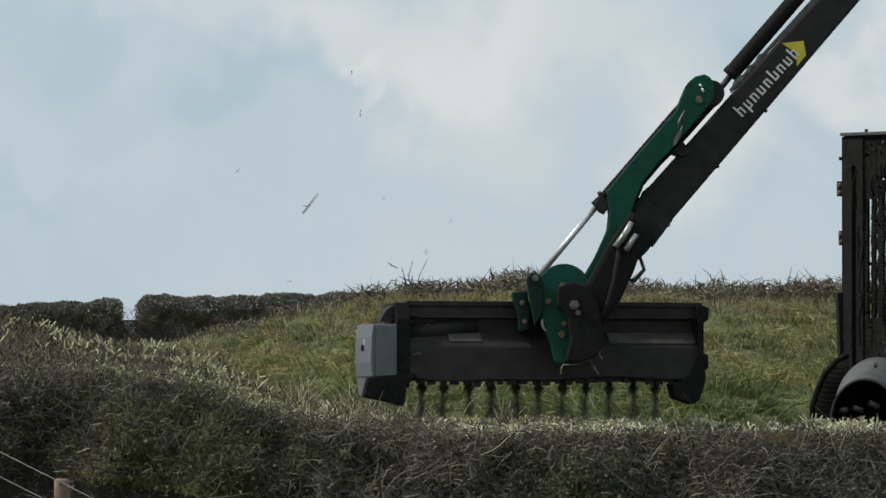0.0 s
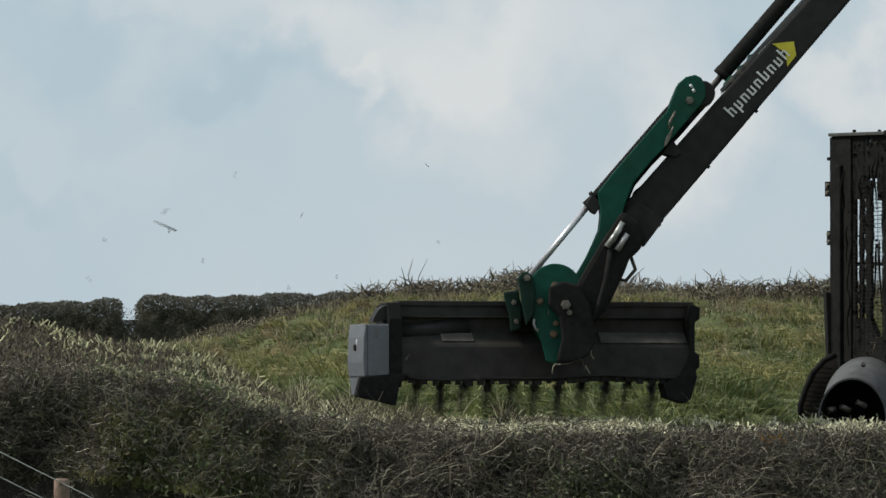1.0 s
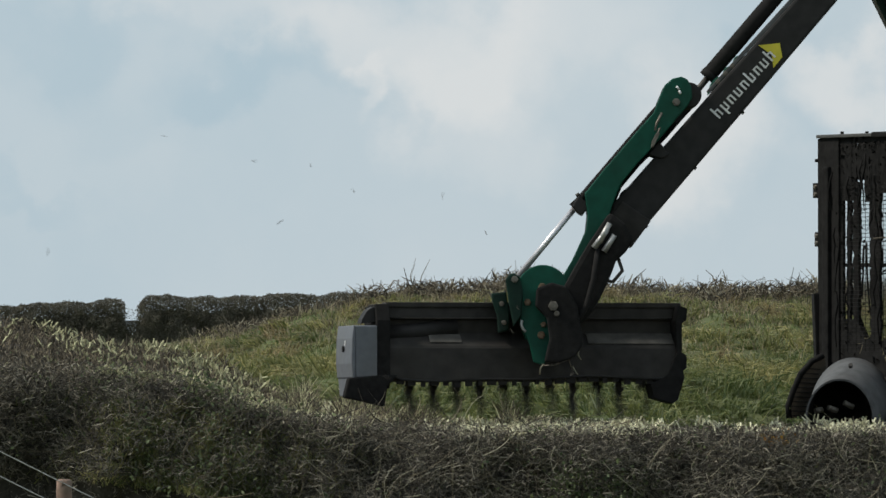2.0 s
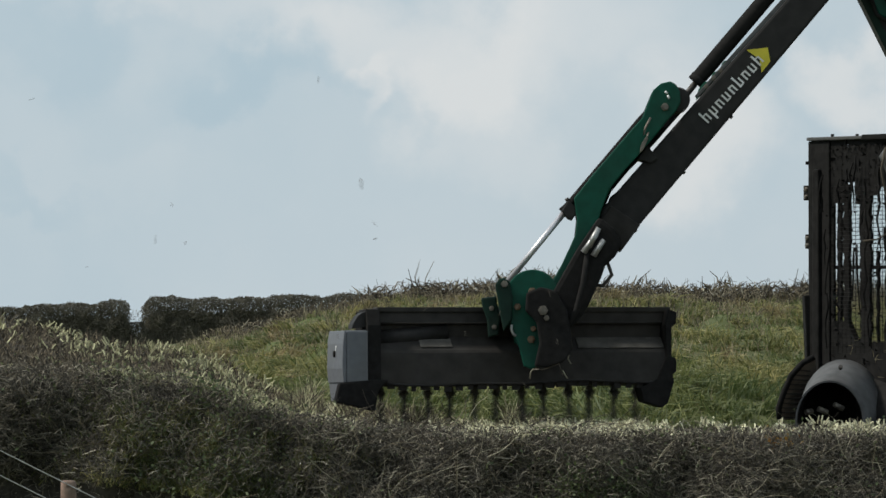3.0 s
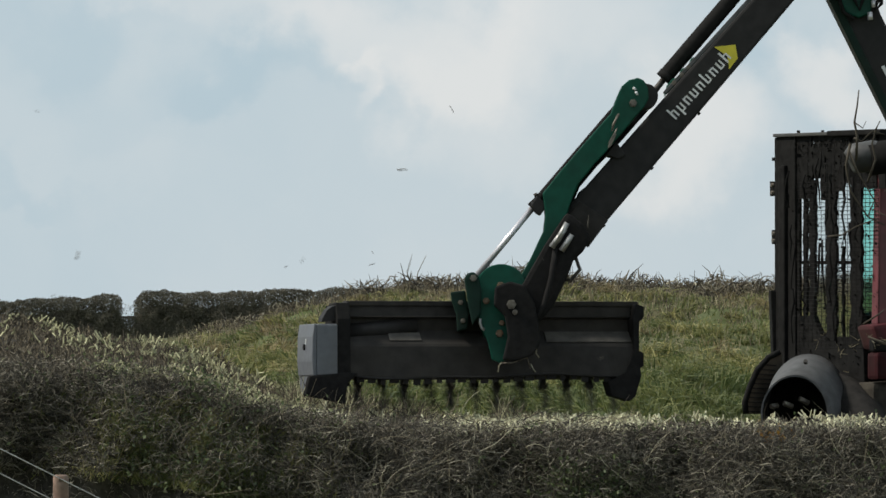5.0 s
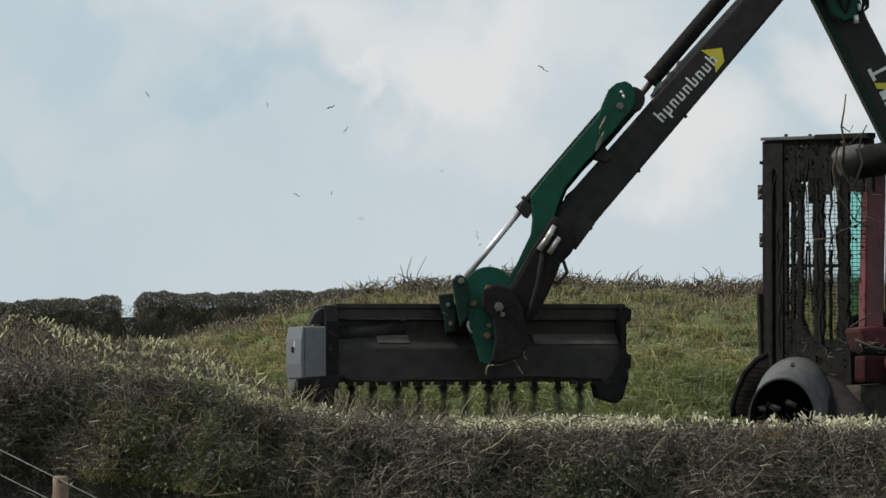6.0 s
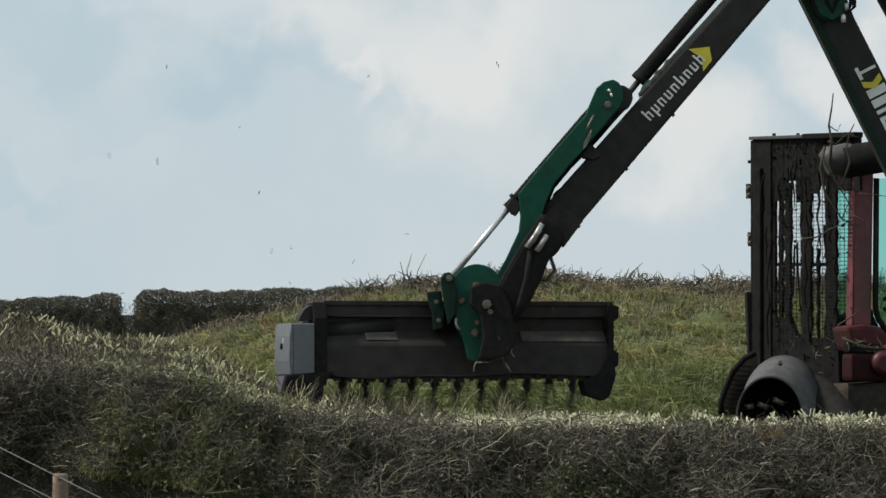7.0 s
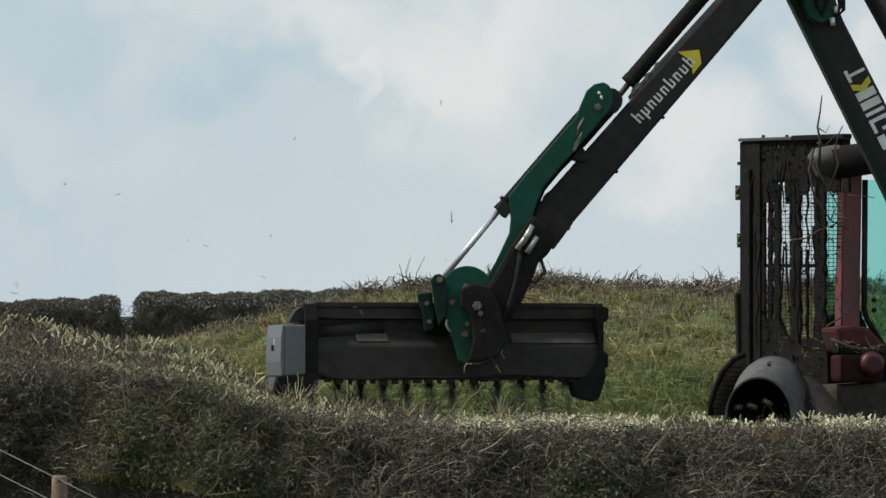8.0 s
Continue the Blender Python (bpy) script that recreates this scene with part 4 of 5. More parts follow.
    left_end = [(-0.205, 0.012), (-0.235, -0.06), (-0.235, -0.31), (-0.22, -0.36), (0.00, -0.36), (0.02, -0.22), (0.00, 0.0)]
    part("end_plate", sweep(left_end, -0.8513, -0.7903, 0.004), M_RUBBER, head)
    part("corner_cap", slab([(-0.8885, -0.02), (-0.8672, -0.004), (-0.7929, 0.014), (-0.7903, -0.06), (-0.9150, -0.075), (-0.9097, -0.055)], -0.20, -0.12, 0.003), M_BLACK, head)
    case = part("drive_casing", sweep([(-0.245, -0.083), (-0.245, -0.312), (0.065, -0.312), (0.075, -0.20), (0.05, -0.083)], -0.9495, -0.8513, 0.008), M_GREY, head, "light grey painted drive casing")
    part("end_cap", slab([(-0.9495 , -0.083), (-0.9575, -0.083), (-0.9654, -0.14), (-0.9681, -0.25), (-0.9628, -0.312), (-0.9495, -0.312)], -0.243, 0.06, 0.004), M_GREY, case)
    part("cap_bolt", tube([(-0.9601, -0.09, -0.185), (-0.9734, -0.09, -0.185)], 0.014, 10), M_RUBBER, case)
    part("decal", bar((-0.9676, -0.12, -0.150), (-0.9676, -0.11, -0.172), 0.002, 0.012, 0), M_WHITE, case)
    part("end_skirt", sweep([(-0.235, -0.308), (-0.225, -0.395), (0.03, -0.392), (0.065, -0.308)], -0.9575, -0.9469, 0.002), M_GREY, case)
    part("skid", slab([(-0.9814, -0.314), (-1.0026, -0.400), (-0.9044, -0.420), (-0.8195, -0.440), (-0.8062, -0.350), (-0.7584, -0.300), (-0.8381, -0.300)], -0.25, -0.20, 0.008), M_RUBBER, head, "black skid shoe under the casing")
    part("skid_bolt", tube([(-0.8832, -0.222, -0.375), (-0.8832, -0.236, -0.375)], 0.009, 8), M_STEEL, head)
    part("end_plate", slab([(0.5287, 0.010), (0.5658, -0.004), (0.5632, -0.055), (0.5419, -0.070), (0.5419, -0.200), (0.5632, -0.212), (0.5632, -0.268), (0.5472, -0.280), (0.5526, -0.312),
                            (0.5234, -0.408), (0.4968, -0.428), (0.4119, -0.402), (0.3960, -0.340), (0.4756, -0.30), (0.5181, -0.20), (0.5127, -0.06)], -0.228, -0.13, 0.004), M_RUBBER, head)
    part("cross_tube", tube([(-0.2675, -0.17, -0.02), (0.1173, -0.17, -0.02)], 0.03, 14), M_BLACK, head)
    # rotor with swinging flails
    rotor = part("rotor", tube([(-0.7664, 0, 0), (0.5021, 0, 0)], 0.058, 20), M_DARK_STEEL, root, "spinning flail rotor")
    wide = 0.4756 - -0.7319
    for k in range(46):
        x = -0.7319 + wide * k / 45
        ang = (k % 4) * 90.0 + 9.0 * math.sin(k * 2.3)
        # a forged shackle, and the knife that swings on it
        bm = slab([(-0.013, 0.045), (0.013, 0.045), (0.015, 0.10), (0.009, 0.118), (-0.009, 0.118), (-0.015, 0.10)], -0.008, 0.008, 0)
        tube([(-0.021, 0, 0.088), (0.021, 0, 0.088)], 0.009, 8, bm)
        bmesh.ops.transform(bm, matrix=Matrix.Translation((x, 0, 0)) @ Matrix.Rotation(math.radians(ang), 4, "X"), verts=bm.verts)
        flail = part("flail", bm, M_DARK_STEEL, rotor)
        bm = slab([(-0.008, 0.105), (0.008, 0.105), (0.011, 0.15), (0.016, 0.205), (0.010, 0.222), (-0.010, 0.222), (-0.016, 0.205), (-0.011, 0.15)], -0.004, 0.004, 0)
        bmesh.ops.transform(bm, matrix=Matrix.Translation((x, 0, 0)) @ Matrix.Rotation(math.radians(ang + 6 * math.sin(k * 1.3)), 4, "X"), verts=bm.verts)
        part("knife", bm, M_DARK_STEEL, flail)
    rotor.matrix_basis = pose(0, 0, 0, 0, 0, TURN) @ pose(0, 0.03, -0.272)
    # ---- inner boom towards the tractor ----
    boom = part("boom", slab([(1.4214, 1.4034), (1.8694, 0.4944), (2.2660, -0.3064), (2.4668, -0.2446), (1.8694, 0.9141), (1.6712, 1.3055), (1.5965, 1.5064), (1.5398, 1.7124), (1.3647, 1.6866), (1.3544, 1.5579)], -0.10, 0.09, 0.014), M_BLACK, root, "black inner boom sloping to the tractor")
    part("edge_strip", slab([(1.4214, 1.4034), (1.8694, 0.4944), (2.2660, -0.3064), (2.3020, -0.2961), (1.9081, 0.5021), (1.4626, 1.3982)], -0.112, -0.09, 0.004), M_GRIME, boom)
    part("cheek", slab([(1.4574, 1.4806), (1.6171, 1.4806), (1.6377, 1.3776), (1.6222, 1.3107), (1.5707, 1.2901), (1.5141, 1.3107), (1.4780, 1.3776)], -0.135, -0.09, 0.008), M_GREEN, boom, "green cheek plate")
    for pts in (((1.4986, -0.1500, 1.4549), (1.4780, -0.1500, 1.3828), (1.4986, -0.1500, 1.3158), (1.5450, -0.1500, 1.2849)), ((1.5553, -0.1500, 1.4806), (1.5450, -0.1500, 1.3776), (1.5707, -0.1500, 1.3261), (1.5913, -0.1500, 1.3879), (1.5862, -0.1500, 1.4806)), ((1.6428, -0.1500, 1.4549), (1.6531, -0.1500, 1.3673), (1.6377, -0.1500, 1.3158), (1.6686, -0.1500, 1.3519), (1.6686, -0.1500, 1.4806))):
        dark_hose(pts, 0.009, root)
    part("union", tube([(1.6171, -0.1500, 1.3158), (1.6197, -0.1500, 1.2798)], 0.012, 10), M_CHROME, boom)
    part("union", tube([(1.6325, -0.1500, 1.3673), (1.6351, -0.1500, 1.3364)], 0.010, 10), M_CHROME, boom)
    part("lift_ram", tube([(1.7458, 0.0200, 1.5579), (2.2093, 0.0200, 0.7081)], 0.05, 16), M_BLACK, root)
    d = (Vector((1.8694, 0.8060)) - Vector((1.7201, 1.0995))).normalized()
    n2 = Vector((d.y, -d.x)) if (d.y < 0) else Vector((-d.y, d.x))
    o = Vector((1.7252, 1.0660))

    def tile(u0, u1, w0, w1, bm2, y=-0.1035):
        pts = [o + d * u + n2 * w for u, w in ((u0, w0), (u1, w0), (u1, w1), (u0, w1))]
        fr = [bm2.verts.new((p.x, y, p.y)) for p in pts]
        bk = [bm2.verts.new((p.x, y + 0.006, p.y)) for p in pts]
        bm2.faces.new(fr)
        for i in range(4):
            bm2.faces.new((fr[i], bk[i], bk[(i + 1) % 4], fr[(i + 1) % 4]))
    bm = bmesh.new()
    for u0, u1, w0, w1 in ((-0.030, 0.030, 0.030, 0.046), (-0.007, 0.007, -0.046, 0.030), (0.085, 0.125, -0.046, 0.046), (0.135, 0.172, -0.046, 0.046), (0.187, 0.204, -0.046, 0.046), (0.222, 0.240, -0.046, 0.046), (0.240, 0.288, -0.046, -0.030), (0.240, 0.288, 0.030, 0.046), (0.272, 0.288, -0.030, 0.004), (0.305, 0.37, -0.046, -0.02), (0.305, 0.37, 0.01, 0.046)):
        tile(u0, u1, w0, w1, bm)
    bmesh.ops.recalc_face_normals(bm, faces=bm.faces)
    part("lettering", bm, M_WHITE, boom, "plain white bars of a decal")
    c = [o + d * u + n2 * w for u, w in ((0.036, 0.046), (0.060, 0.0), (0.036, -0.046), (0.066, -0.046), (0.092, 0.0), (0.066, 0.046))]
    part("arrow_decal", slab([(p.x, p.y) for p in c], -0.1035, -0.096, 0), M_YELLOW, boom, "yellow arrow decal")
    # mast and mounting frame behind the tractor
    part("mast", bar((2.3638, 0.0000, -0.3734), (2.3638, 0.0000, -1.6351), 0.26, 0.30, 0.02), M_BLACK, root)
    part("hitch_bar", bar((2.2609, -0.0500, -1.3776), (2.2609, 1.2500, -1.3776), 0.14, 0.14, 0.01), M_BLACK, root)
    part("mounting_frame", bar((1.9518, 0.5000, -1.5064), (2.8788, 0.5000, -1.5064), 0.2, 0.2, 0.02), M_BLACK, root)
    return root, rotor


cutter, flail_rotor = hedge_cutter()


# ---- tractor, driving away ----
FOOT = Vector((1.75, 1.6, -1.918))


def tpart(name, bm, mat, parent, label=""):
    bmesh.ops.translate(bm, verts=bm.verts, vec=-FOOT)
    return part(name, bm, mat, parent, label)


def panel(pts, thick, bevel=0.004):
    """A plate through coplanar points, thickened."""
    bm = bmesh.new()
    f = bm.faces.new([bm.verts.new(p) for p in pts])
    bm.normal_update()
    nrm = f.normal.copy()
    ext = bmesh.ops.extrude_face_region(bm, geom=[f])
    bmesh.ops.translate(bm, verts=[v for v in ext["geom"] if isinstance(v, bmesh.types.BMVert)], vec=nrm * thick)
    bmesh.ops.recalc_face_normals(bm, faces=bm.faces)
    return soften(bm, bevel)


def wheel(root, name, centre, axle, radius, width):
    axle = Vector(axle).normalized()
    c = Vector(centre)
    prof = [(-0.5, 0.62), (-0.5, 0.86), (-0.40, 0.96), (0, 1.0), (0.40, 0.96), (0.5, 0.86), (0.5, 0.62)]
    tyre = tpart(name, tube([c + axle * (a * width) for a, r in prof], [r * radius for a, r in prof], 40), M_TYRE, root, "black muddy tractor tyre")
    tpart("rim", tube([c - axle * width * 0.53, c - axle * width * 0.45, c + axle * width * 0.53], [radius * 0.45, radius * 0.60, radius * 0.60], 28), M_FENDER, tyre)


def tractor():
    root = tagged(new("tractor"), "red farm tractor with a caged cab seen from behind", "tractor")
    ahead, across = Vector((-0.447, 0.894, 0)), Vector((0.894, 0.447, 0))
    # guard on the side of the cab
    guard = tpart("guard_frame", bar((1.3382, 1.7792, 0.8343), (1.3382, 1.7792, -0.2277), 0.02, 0.20, 0.006, up=ahead), M_GUARD, root, "black steel cab guard frame")
    tpart("top_rail", bar((1.2982, 1.8592, 0.8440), (1.5300, 1.3956, 0.8330), 0.05, 0.016, 0.004), M_DUCT, guard)
    tpart("top_rail", bar((1.5300, 1.3956, 0.8330), (1.7515, 0.9525, 0.8230), 0.05, 0.026, 0.006), M_GUARD, guard)
    lot = random.Random(12)
    foot_edge, run = Vector((1.2982, 1.8592, 0)), Vector((0.4533, -0.9067, 0))

    def strip(name, u0, u1, z0, z1, taper=0.0, rough=0.010, label=""):
        """An upright strip of the guard, ragged with mud; u runs along the guard from 0 to 1."""
        n = max(6, int((z1 - z0) / 0.026))
        left, right = [], []
        for i in range(n + 1):
            z = z0 + (z1 - z0) * i / n
            thin = taper * max(0.0, 0.35 - i / n)
            left.append(foot_edge + run * (u0 + thin + lot.uniform(-rough, rough)) + Vector((0, 0, z)))
            right.append(foot_edge + run * (u1 - thin + lot.uniform(-rough, rough)) + Vector((0, 0, z)))
        bm = bmesh.new()
        back = across * 0.014
        vs = [[bm.verts.new(p) for p in (a, b, b + back, a + back)] for a, b in zip(left, right)]
        for a, b in zip(vs, vs[1:]):
            for q in range(4):
                bm.faces.new((a[q], a[(q + 1) % 4], b[(q + 1) % 4], b[q]))
        bm.faces.new(vs[0][::-1])
        bm.faces.new(vs[-1])
        bmesh.ops.recalc_face_normals(bm, faces=bm.faces)
        return tpart(name, bm, M_GUARD, guard, label)

    strip("side_panel", 0.0, 0.210, -0.23, 0.842, 0, 0.002)
    for u0, u1, z0, z1, taper in ((0.246, 0.276, -0.23, 0.60, 0), (0.304, 0.356, -0.23, 0.62, 0), (0.458, 0.550, -0.23, 0.64, 0), (0.684, 0.785, -0.40, 0.66, 0), (0.606, 0.620, -0.20, 0.30, 0.02)):
        strip("upright", u0, u1, z0, z1, taper)
    # matted trimmings behind the upper guard, with chinks between them
    u = 0.205
    while u < 0.97:
        w = lot.uniform(0.035, 0.085)
        strip("trimmings_mat", u, u + w + lot.choice((-0.013, -0.007, 0.008, 0.012)), lot.uniform(0.52, 0.63) if u < 0.76 else lot.uniform(0.53, 0.57), 0.840 - 0.018 * u, lot.uniform(0.0, 0.03), 0.009, "dark matted trimmings on the guard")
        u += w
    for p, q in (((1.3250, 1.8726, 0.2371), (1.6349, 1.2529, 0.2224)),):
        tpart("crossbar", bar(p, q, 0.02, 0.018, 0.003), M_GUARD, guard)
    tpart("lower_panel", panel([(1.2982, 1.8592, -0.0086), (1.4522, 1.5513, -0.0298), (1.4865, 1.4826, -0.1226), (1.6610, 1.1337, -0.1271), (1.6706, 1.1145, -0.4528), (1.3382, 1.7792, -0.4510), (1.2932, 1.8692, -0.2542)], 0.03), M_GUARD, guard)
    tpart("side_box", slab([(1.2645, 0.1041), (1.3328, 0.1041), (1.3328, -0.2539), (1.2782, -0.2539)], 1.85, 2.05, 0.006), M_GUARD, guard)
    for p0, p1, p2, p3 in (((1.2656, 1.9245, 0.6271), (1.3032, 1.8492, 0.6244), (1.3032, 1.8492, 0.5534), (1.2656, 1.9245, 0.5560)), ((1.2731, 1.9094, 0.3941), (1.3032, 1.8492, 0.3924), (1.3032, 1.8492, 0.3242), (1.2731, 1.9094, 0.3258))):
        lug = tpart("hinge_lug", panel([p0, p1, p2, p3], 0.014, 0.002), M_GUARD, guard)
        for f in (0.25, 0.75):
            p = (Vector(p0) * 0.6 + Vector(p1) * 0.4).lerp(Vector(p3) * 0.6 + Vector(p2) * 0.4, f)
            tpart("lug_bolt", tube([p - across * 0.012, p + across * 0.02], 0.009, 8), M_STEEL, lug)
    for p, q in (((1.3904, 1.6747, 0.8408), (0, 0, 0.02)), ((1.4939, 1.4679, 0.8321), (0, 0, 0.02)), ((1.2932, 1.8692, 0.7316), (-0.02, 0, 0))):
        tpart("bolt", tube([Vector(p), Vector(p) + Vector(q)], 0.008, 6), M_GUARD, guard)
    bm = bmesh.new()
    m0, m1, m2, m3 = Vector((1.3756, 1.7045, 0.6138)), Vector((1.7278, 1.0000, 0.5889)), Vector((1.7278, 1.0000, -0.1820)), Vector((1.3756, 1.7045, -0.1741))
    for k in range(42):
        tube([m0.lerp(m3, k / 41), m1.lerp(m2, k / 41)], 0.0016, 4, bm)
    for k in range(20):
        tube([m0.lerp(m1, k / 19), m3.lerp(m2, k / 19)], 0.0014, 4, bm)
    tpart("wire_mesh", bm, M_GUARD, guard, "fine dark wire mesh")
    # roof, pillars and glass
    roof = tpart("roof", panel([Vector((1.7515, 0.9525, 0.7678)), Vector((1.3382, 1.7792, 0.8017)), Vector((1.3382, 1.7792, 0.8017)) + across * 1.35, Vector((1.7515, 0.9525, 0.7678)) + across * 1.35], 0.07, 0.02), M_GUARD, root)
    tpart("rear_pillar", panel([(1.7360, 1.0041, 0.6689), (1.8293, 1.0508, 0.6706), (1.8156, 1.0439, -0.0750), (1.7196, 0.9959, -0.0757)], 0.06, 0.012), M_RED, root, "faded red rear cab pillar")
    for f in (0.0, 1.0):
        p = Vector((1.3382, 1.7792, 0.6982)) + across * (1.3 * f)
        tpart("front_pillar", bar(p, p - Vector((0, 0, 1.0)), 0.06, 0.06, 0.01, up=ahead), M_GUARD, root)
    p = Vector((1.7278, 1.0000, 0.6687)) + across * 1.3
    tpart("rear_pillar", bar(p, p - Vector((0, 0, 0.8)), 0.07, 0.07, 0.01, up=ahead), M_RED, root, "faded red rear cab pillar")
    win = tpart("rear_window", panel([(1.8341, 1.0755, 0.6229), (2.3552, 1.3361, 0.6324), (2.3552, 1.3361, -0.2321), (1.9443, 1.1306, -0.2341), (1.8286, 1.0728, -0.0216)], 0.006, 0), M_GLASS, root, "green-tinted rear window")
    bm = tube([(1.8403, 1.0563, 0.6229), (1.8348, 1.0535, 0.0183), (1.8486, 1.0604, -0.0375), (1.9588, 1.1155, -0.2020), (2.3642, 1.3182, -0.2321)], 0.014, 8)
    tpart("seal", bm, M_RUBBER, win)
    for p in (Vector((1.8823, 1.0549, 0.0560)), Vector((1.8823, 1.0549, 0.0080))):
        tpart("knob", tube([p, p + Vector((0, 0.03, 0))], 0.012, 10), M_RUBBER, win)
    tpart("side_window", panel([(1.4237, 1.6976, 0.6130), (1.6390, 1.2670, 0.5978), (1.6390, 1.2670, -0.0988), (1.4237, 1.6976, -0.0929)], 0.006, 0), M_CLEAR, root, "dusty clear side window")
    tpart("quarter_window", panel([(1.6487, 1.2477, 0.5971), (1.7541, 1.0369, 0.5896), (1.7541, 1.0369, -0.1020), (1.6487, 1.2477, -0.0991)], 0.006, 0), M_GLASS, root, "green-tinted quarter window")
    seat = tpart("seat", panel([(1.6777, 1.4778, -0.0212), (1.8848, 1.5814, 0.0205), (1.8986, 1.5883, -0.2334), (1.6777, 1.4778, -0.2611)], 0.12, 0.03), M_RUBBER, root, "dark driver's seat")
    # rear wing, lamp, body
    tpart("rear_wing", panel([(1.6944, 0.9163, -0.0761), (1.7820, 0.9601, -0.0648), (1.8589, 0.9985, -0.0749), (1.9635, 1.0508, -0.1861), (2.1682, 1.1532, -0.2332), (2.1682, 1.1532, -0.3001), (1.7273, 0.9327, -0.1874)], 0.16, 0.02), M_REDWING, root, "dirty dark red rear wing")
    tpart("mud_ledge", panel([(1.6979, 0.8956, -0.1398), (1.9725, 1.0329, -0.1701), (2.0663, 1.0799, -0.2016), (1.6979, 0.8956, -0.1983)], 0.05, 0.01), M_GUARD, root)
    holder = tpart("lamp_panel", panel([(1.7123, 0.8805, -0.2009), (1.9235, 0.9861, -0.2051), (1.9235, 0.9861, -0.3303), (1.7123, 0.8805, -0.3310)], 0.10, 0.02), M_REDMUD, root)
    p = Vector((1.8576, 0.9531, -0.2480))
    tpart("tail_lamp", tube([p, p + Vector((0.012, -0.03, 0)), p + Vector((0.016, -0.045, 0))], [0.062, 0.058, 0.035], 22), M_LAMP, holder, "round red tail lamp")
    tpart("chassis", panel([(1.4276, 1.8239, -0.2277), (1.8172, 1.0447, -0.2351), (1.8172, 1.0447, -1.1921), (1.4276, 1.8239, -1.2081)], 0.9, 0.03), M_GUARD, root)
    # grey air duct under the roof edge
    duct = tpart("duct", tube([(1.5786, 0.8000, 0.6823), (1.5945, 0.8000, 0.6928), (1.6913, 0.8300, 0.7046), (1.7078, 0.8400, 0.7076)], [0.046, 0.068, 0.075, 0.070], 22), M_DUCT, root, "grey round duct below the roof")
    tpart("duct_band", tube([(1.6637, 0.8100, 0.6879), (1.9061, 0.8800, 0.7277), (2.1230, 0.9500, 0.7517)], [0.077, 0.077, 0.077], 22), M_RUBBER, duct)
    # mudguard and front wheel
    fend = bmesh.new()
    rings = []
    for k, (oy, f) in enumerate(((0.0, 0.0), (0.02, 0.10), (0.10, 0.42), (0.25, 0.76), (0.50, 1.0))):
        rings.append([])
        for thin in (0.0, 0.008):
            for q in range(25):
                t = math.radians(-14 + 208 * q / 24)
                rings[k].append(fend.verts.new((1.323 + 0.090 * f + (0.158 + 0.044 * f - thin) * math.cos(t), 0.75 + oy, -0.495 + 0.026 * f + (0.187 + 0.076 * f - thin) * math.sin(t))))
    for r0, r1 in zip(rings, rings[1:]):
        for q in range(24):
            f = fend.faces.new((r0[q], r0[q + 1], r1[q + 1], r1[q]))
            f.smooth = True
            f = fend.faces.new((r0[25 + q], r1[25 + q], r1[26 + q], r0[26 + q]))
            f.smooth = True
    for rg in (rings[0], rings[-1]):
        for q in range(24):
            fend.faces.new((rg[q], rg[25 + q], rg[26 + q], rg[q + 1]))
    bmesh.ops.recalc_face_normals(fend, faces=fend.faces)
    mud = tpart("mudguard", fend, M_FENDER, root, "scuffed grey arched mudguard")
    # added dark sheet that stands for the shade inside the arch
    inner_shade = bmesh.new()
    rings = [[inner_shade.verts.new((1.323 + 0.090 * f + (0.158 + 0.044 * f - 0.012) * math.cos(t), 0.753 + oy, -0.495 + 0.026 * f + (0.187 + 0.076 * f - 0.012) * math.sin(t)))
              for t in (math.radians(-60 + 300 * q / 30) for q in range(31))] for oy, f in ((0.0, 0.0), (0.10, 0.42), (0.25, 0.76), (0.49, 1.0))]
    for r0, r1 in zip(rings, rings[1:]):
        for q in range(30):
            inner_shade.faces.new((r0[q], r0[q + 1], r1[q + 1], r1[q])).smooth = True
    inner_shade.faces.new(rings[-1])
    tpart("inner_shade", inner_shade, M_TYRE, mud, "dark sheet for the shade inside the mudguard")
    p = Vector((1.3728, 0.7500, -0.2533))
    tpart("bolt", tube([p, p + Vector((0, -0.012, 0.01))], 0.010, 8), M_DARK_STEEL, mud)
    flap = [(1.1310, 1.5000, -0.4869), (1.1256, 1.5000, -0.4329), (1.1472, 1.5000, -0.3654), (1.1850, 1.5000, -0.2790), (1.2390, 1.5000, -0.2196), (1.2930, 1.5000, -0.1926)]
    tpart("flap_rim", tube(flap, 0.014, 8), M_RUBBER, mud)
    tpart("flap", panel([(q[0] + 0.005, q[1] + 0.02, q[2]) for q in flap] + [(1.3254, 1.5000, -0.4869)], 0.01, 0), M_MUD, mud)
    for k in range(11):
        z = -0.475 + 0.022 * k
        x0 = float(np.interp(z, [q[2] for q in flap], [q[0] for q in flap]))
        tpart("flap_rib", bar((x0 + 0.012, 1.505, z), (x0 + 0.012 + 0.20 * (1 - k / 14), 1.505, z - 0.004), 0.008, 0.006, 0), M_TYRE, mud)
    hubl = Vector((1.3681, 1.1500, -0.4874))
    hubl.z = -1.918 + 0.83
    wheel(root, "rear_tyre", hubl + Vector((0.13, 0.16, 0)), (0.94, 0.34, 0), 0.81, 0.24)
    wheel(root, "rear_tyre", hubl + across * 1.75, across, 0.83, 0.30)
    hubl.z = -1.918 + 0.5
    wheel(root, "front_tyre", hubl + ahead * 2.3 + across * 0.5, across, 0.5, 0.26)
    wheel(root, "front_tyre", hubl + ahead * 2.3 + across * 1.7, across, 0.5, 0.26)
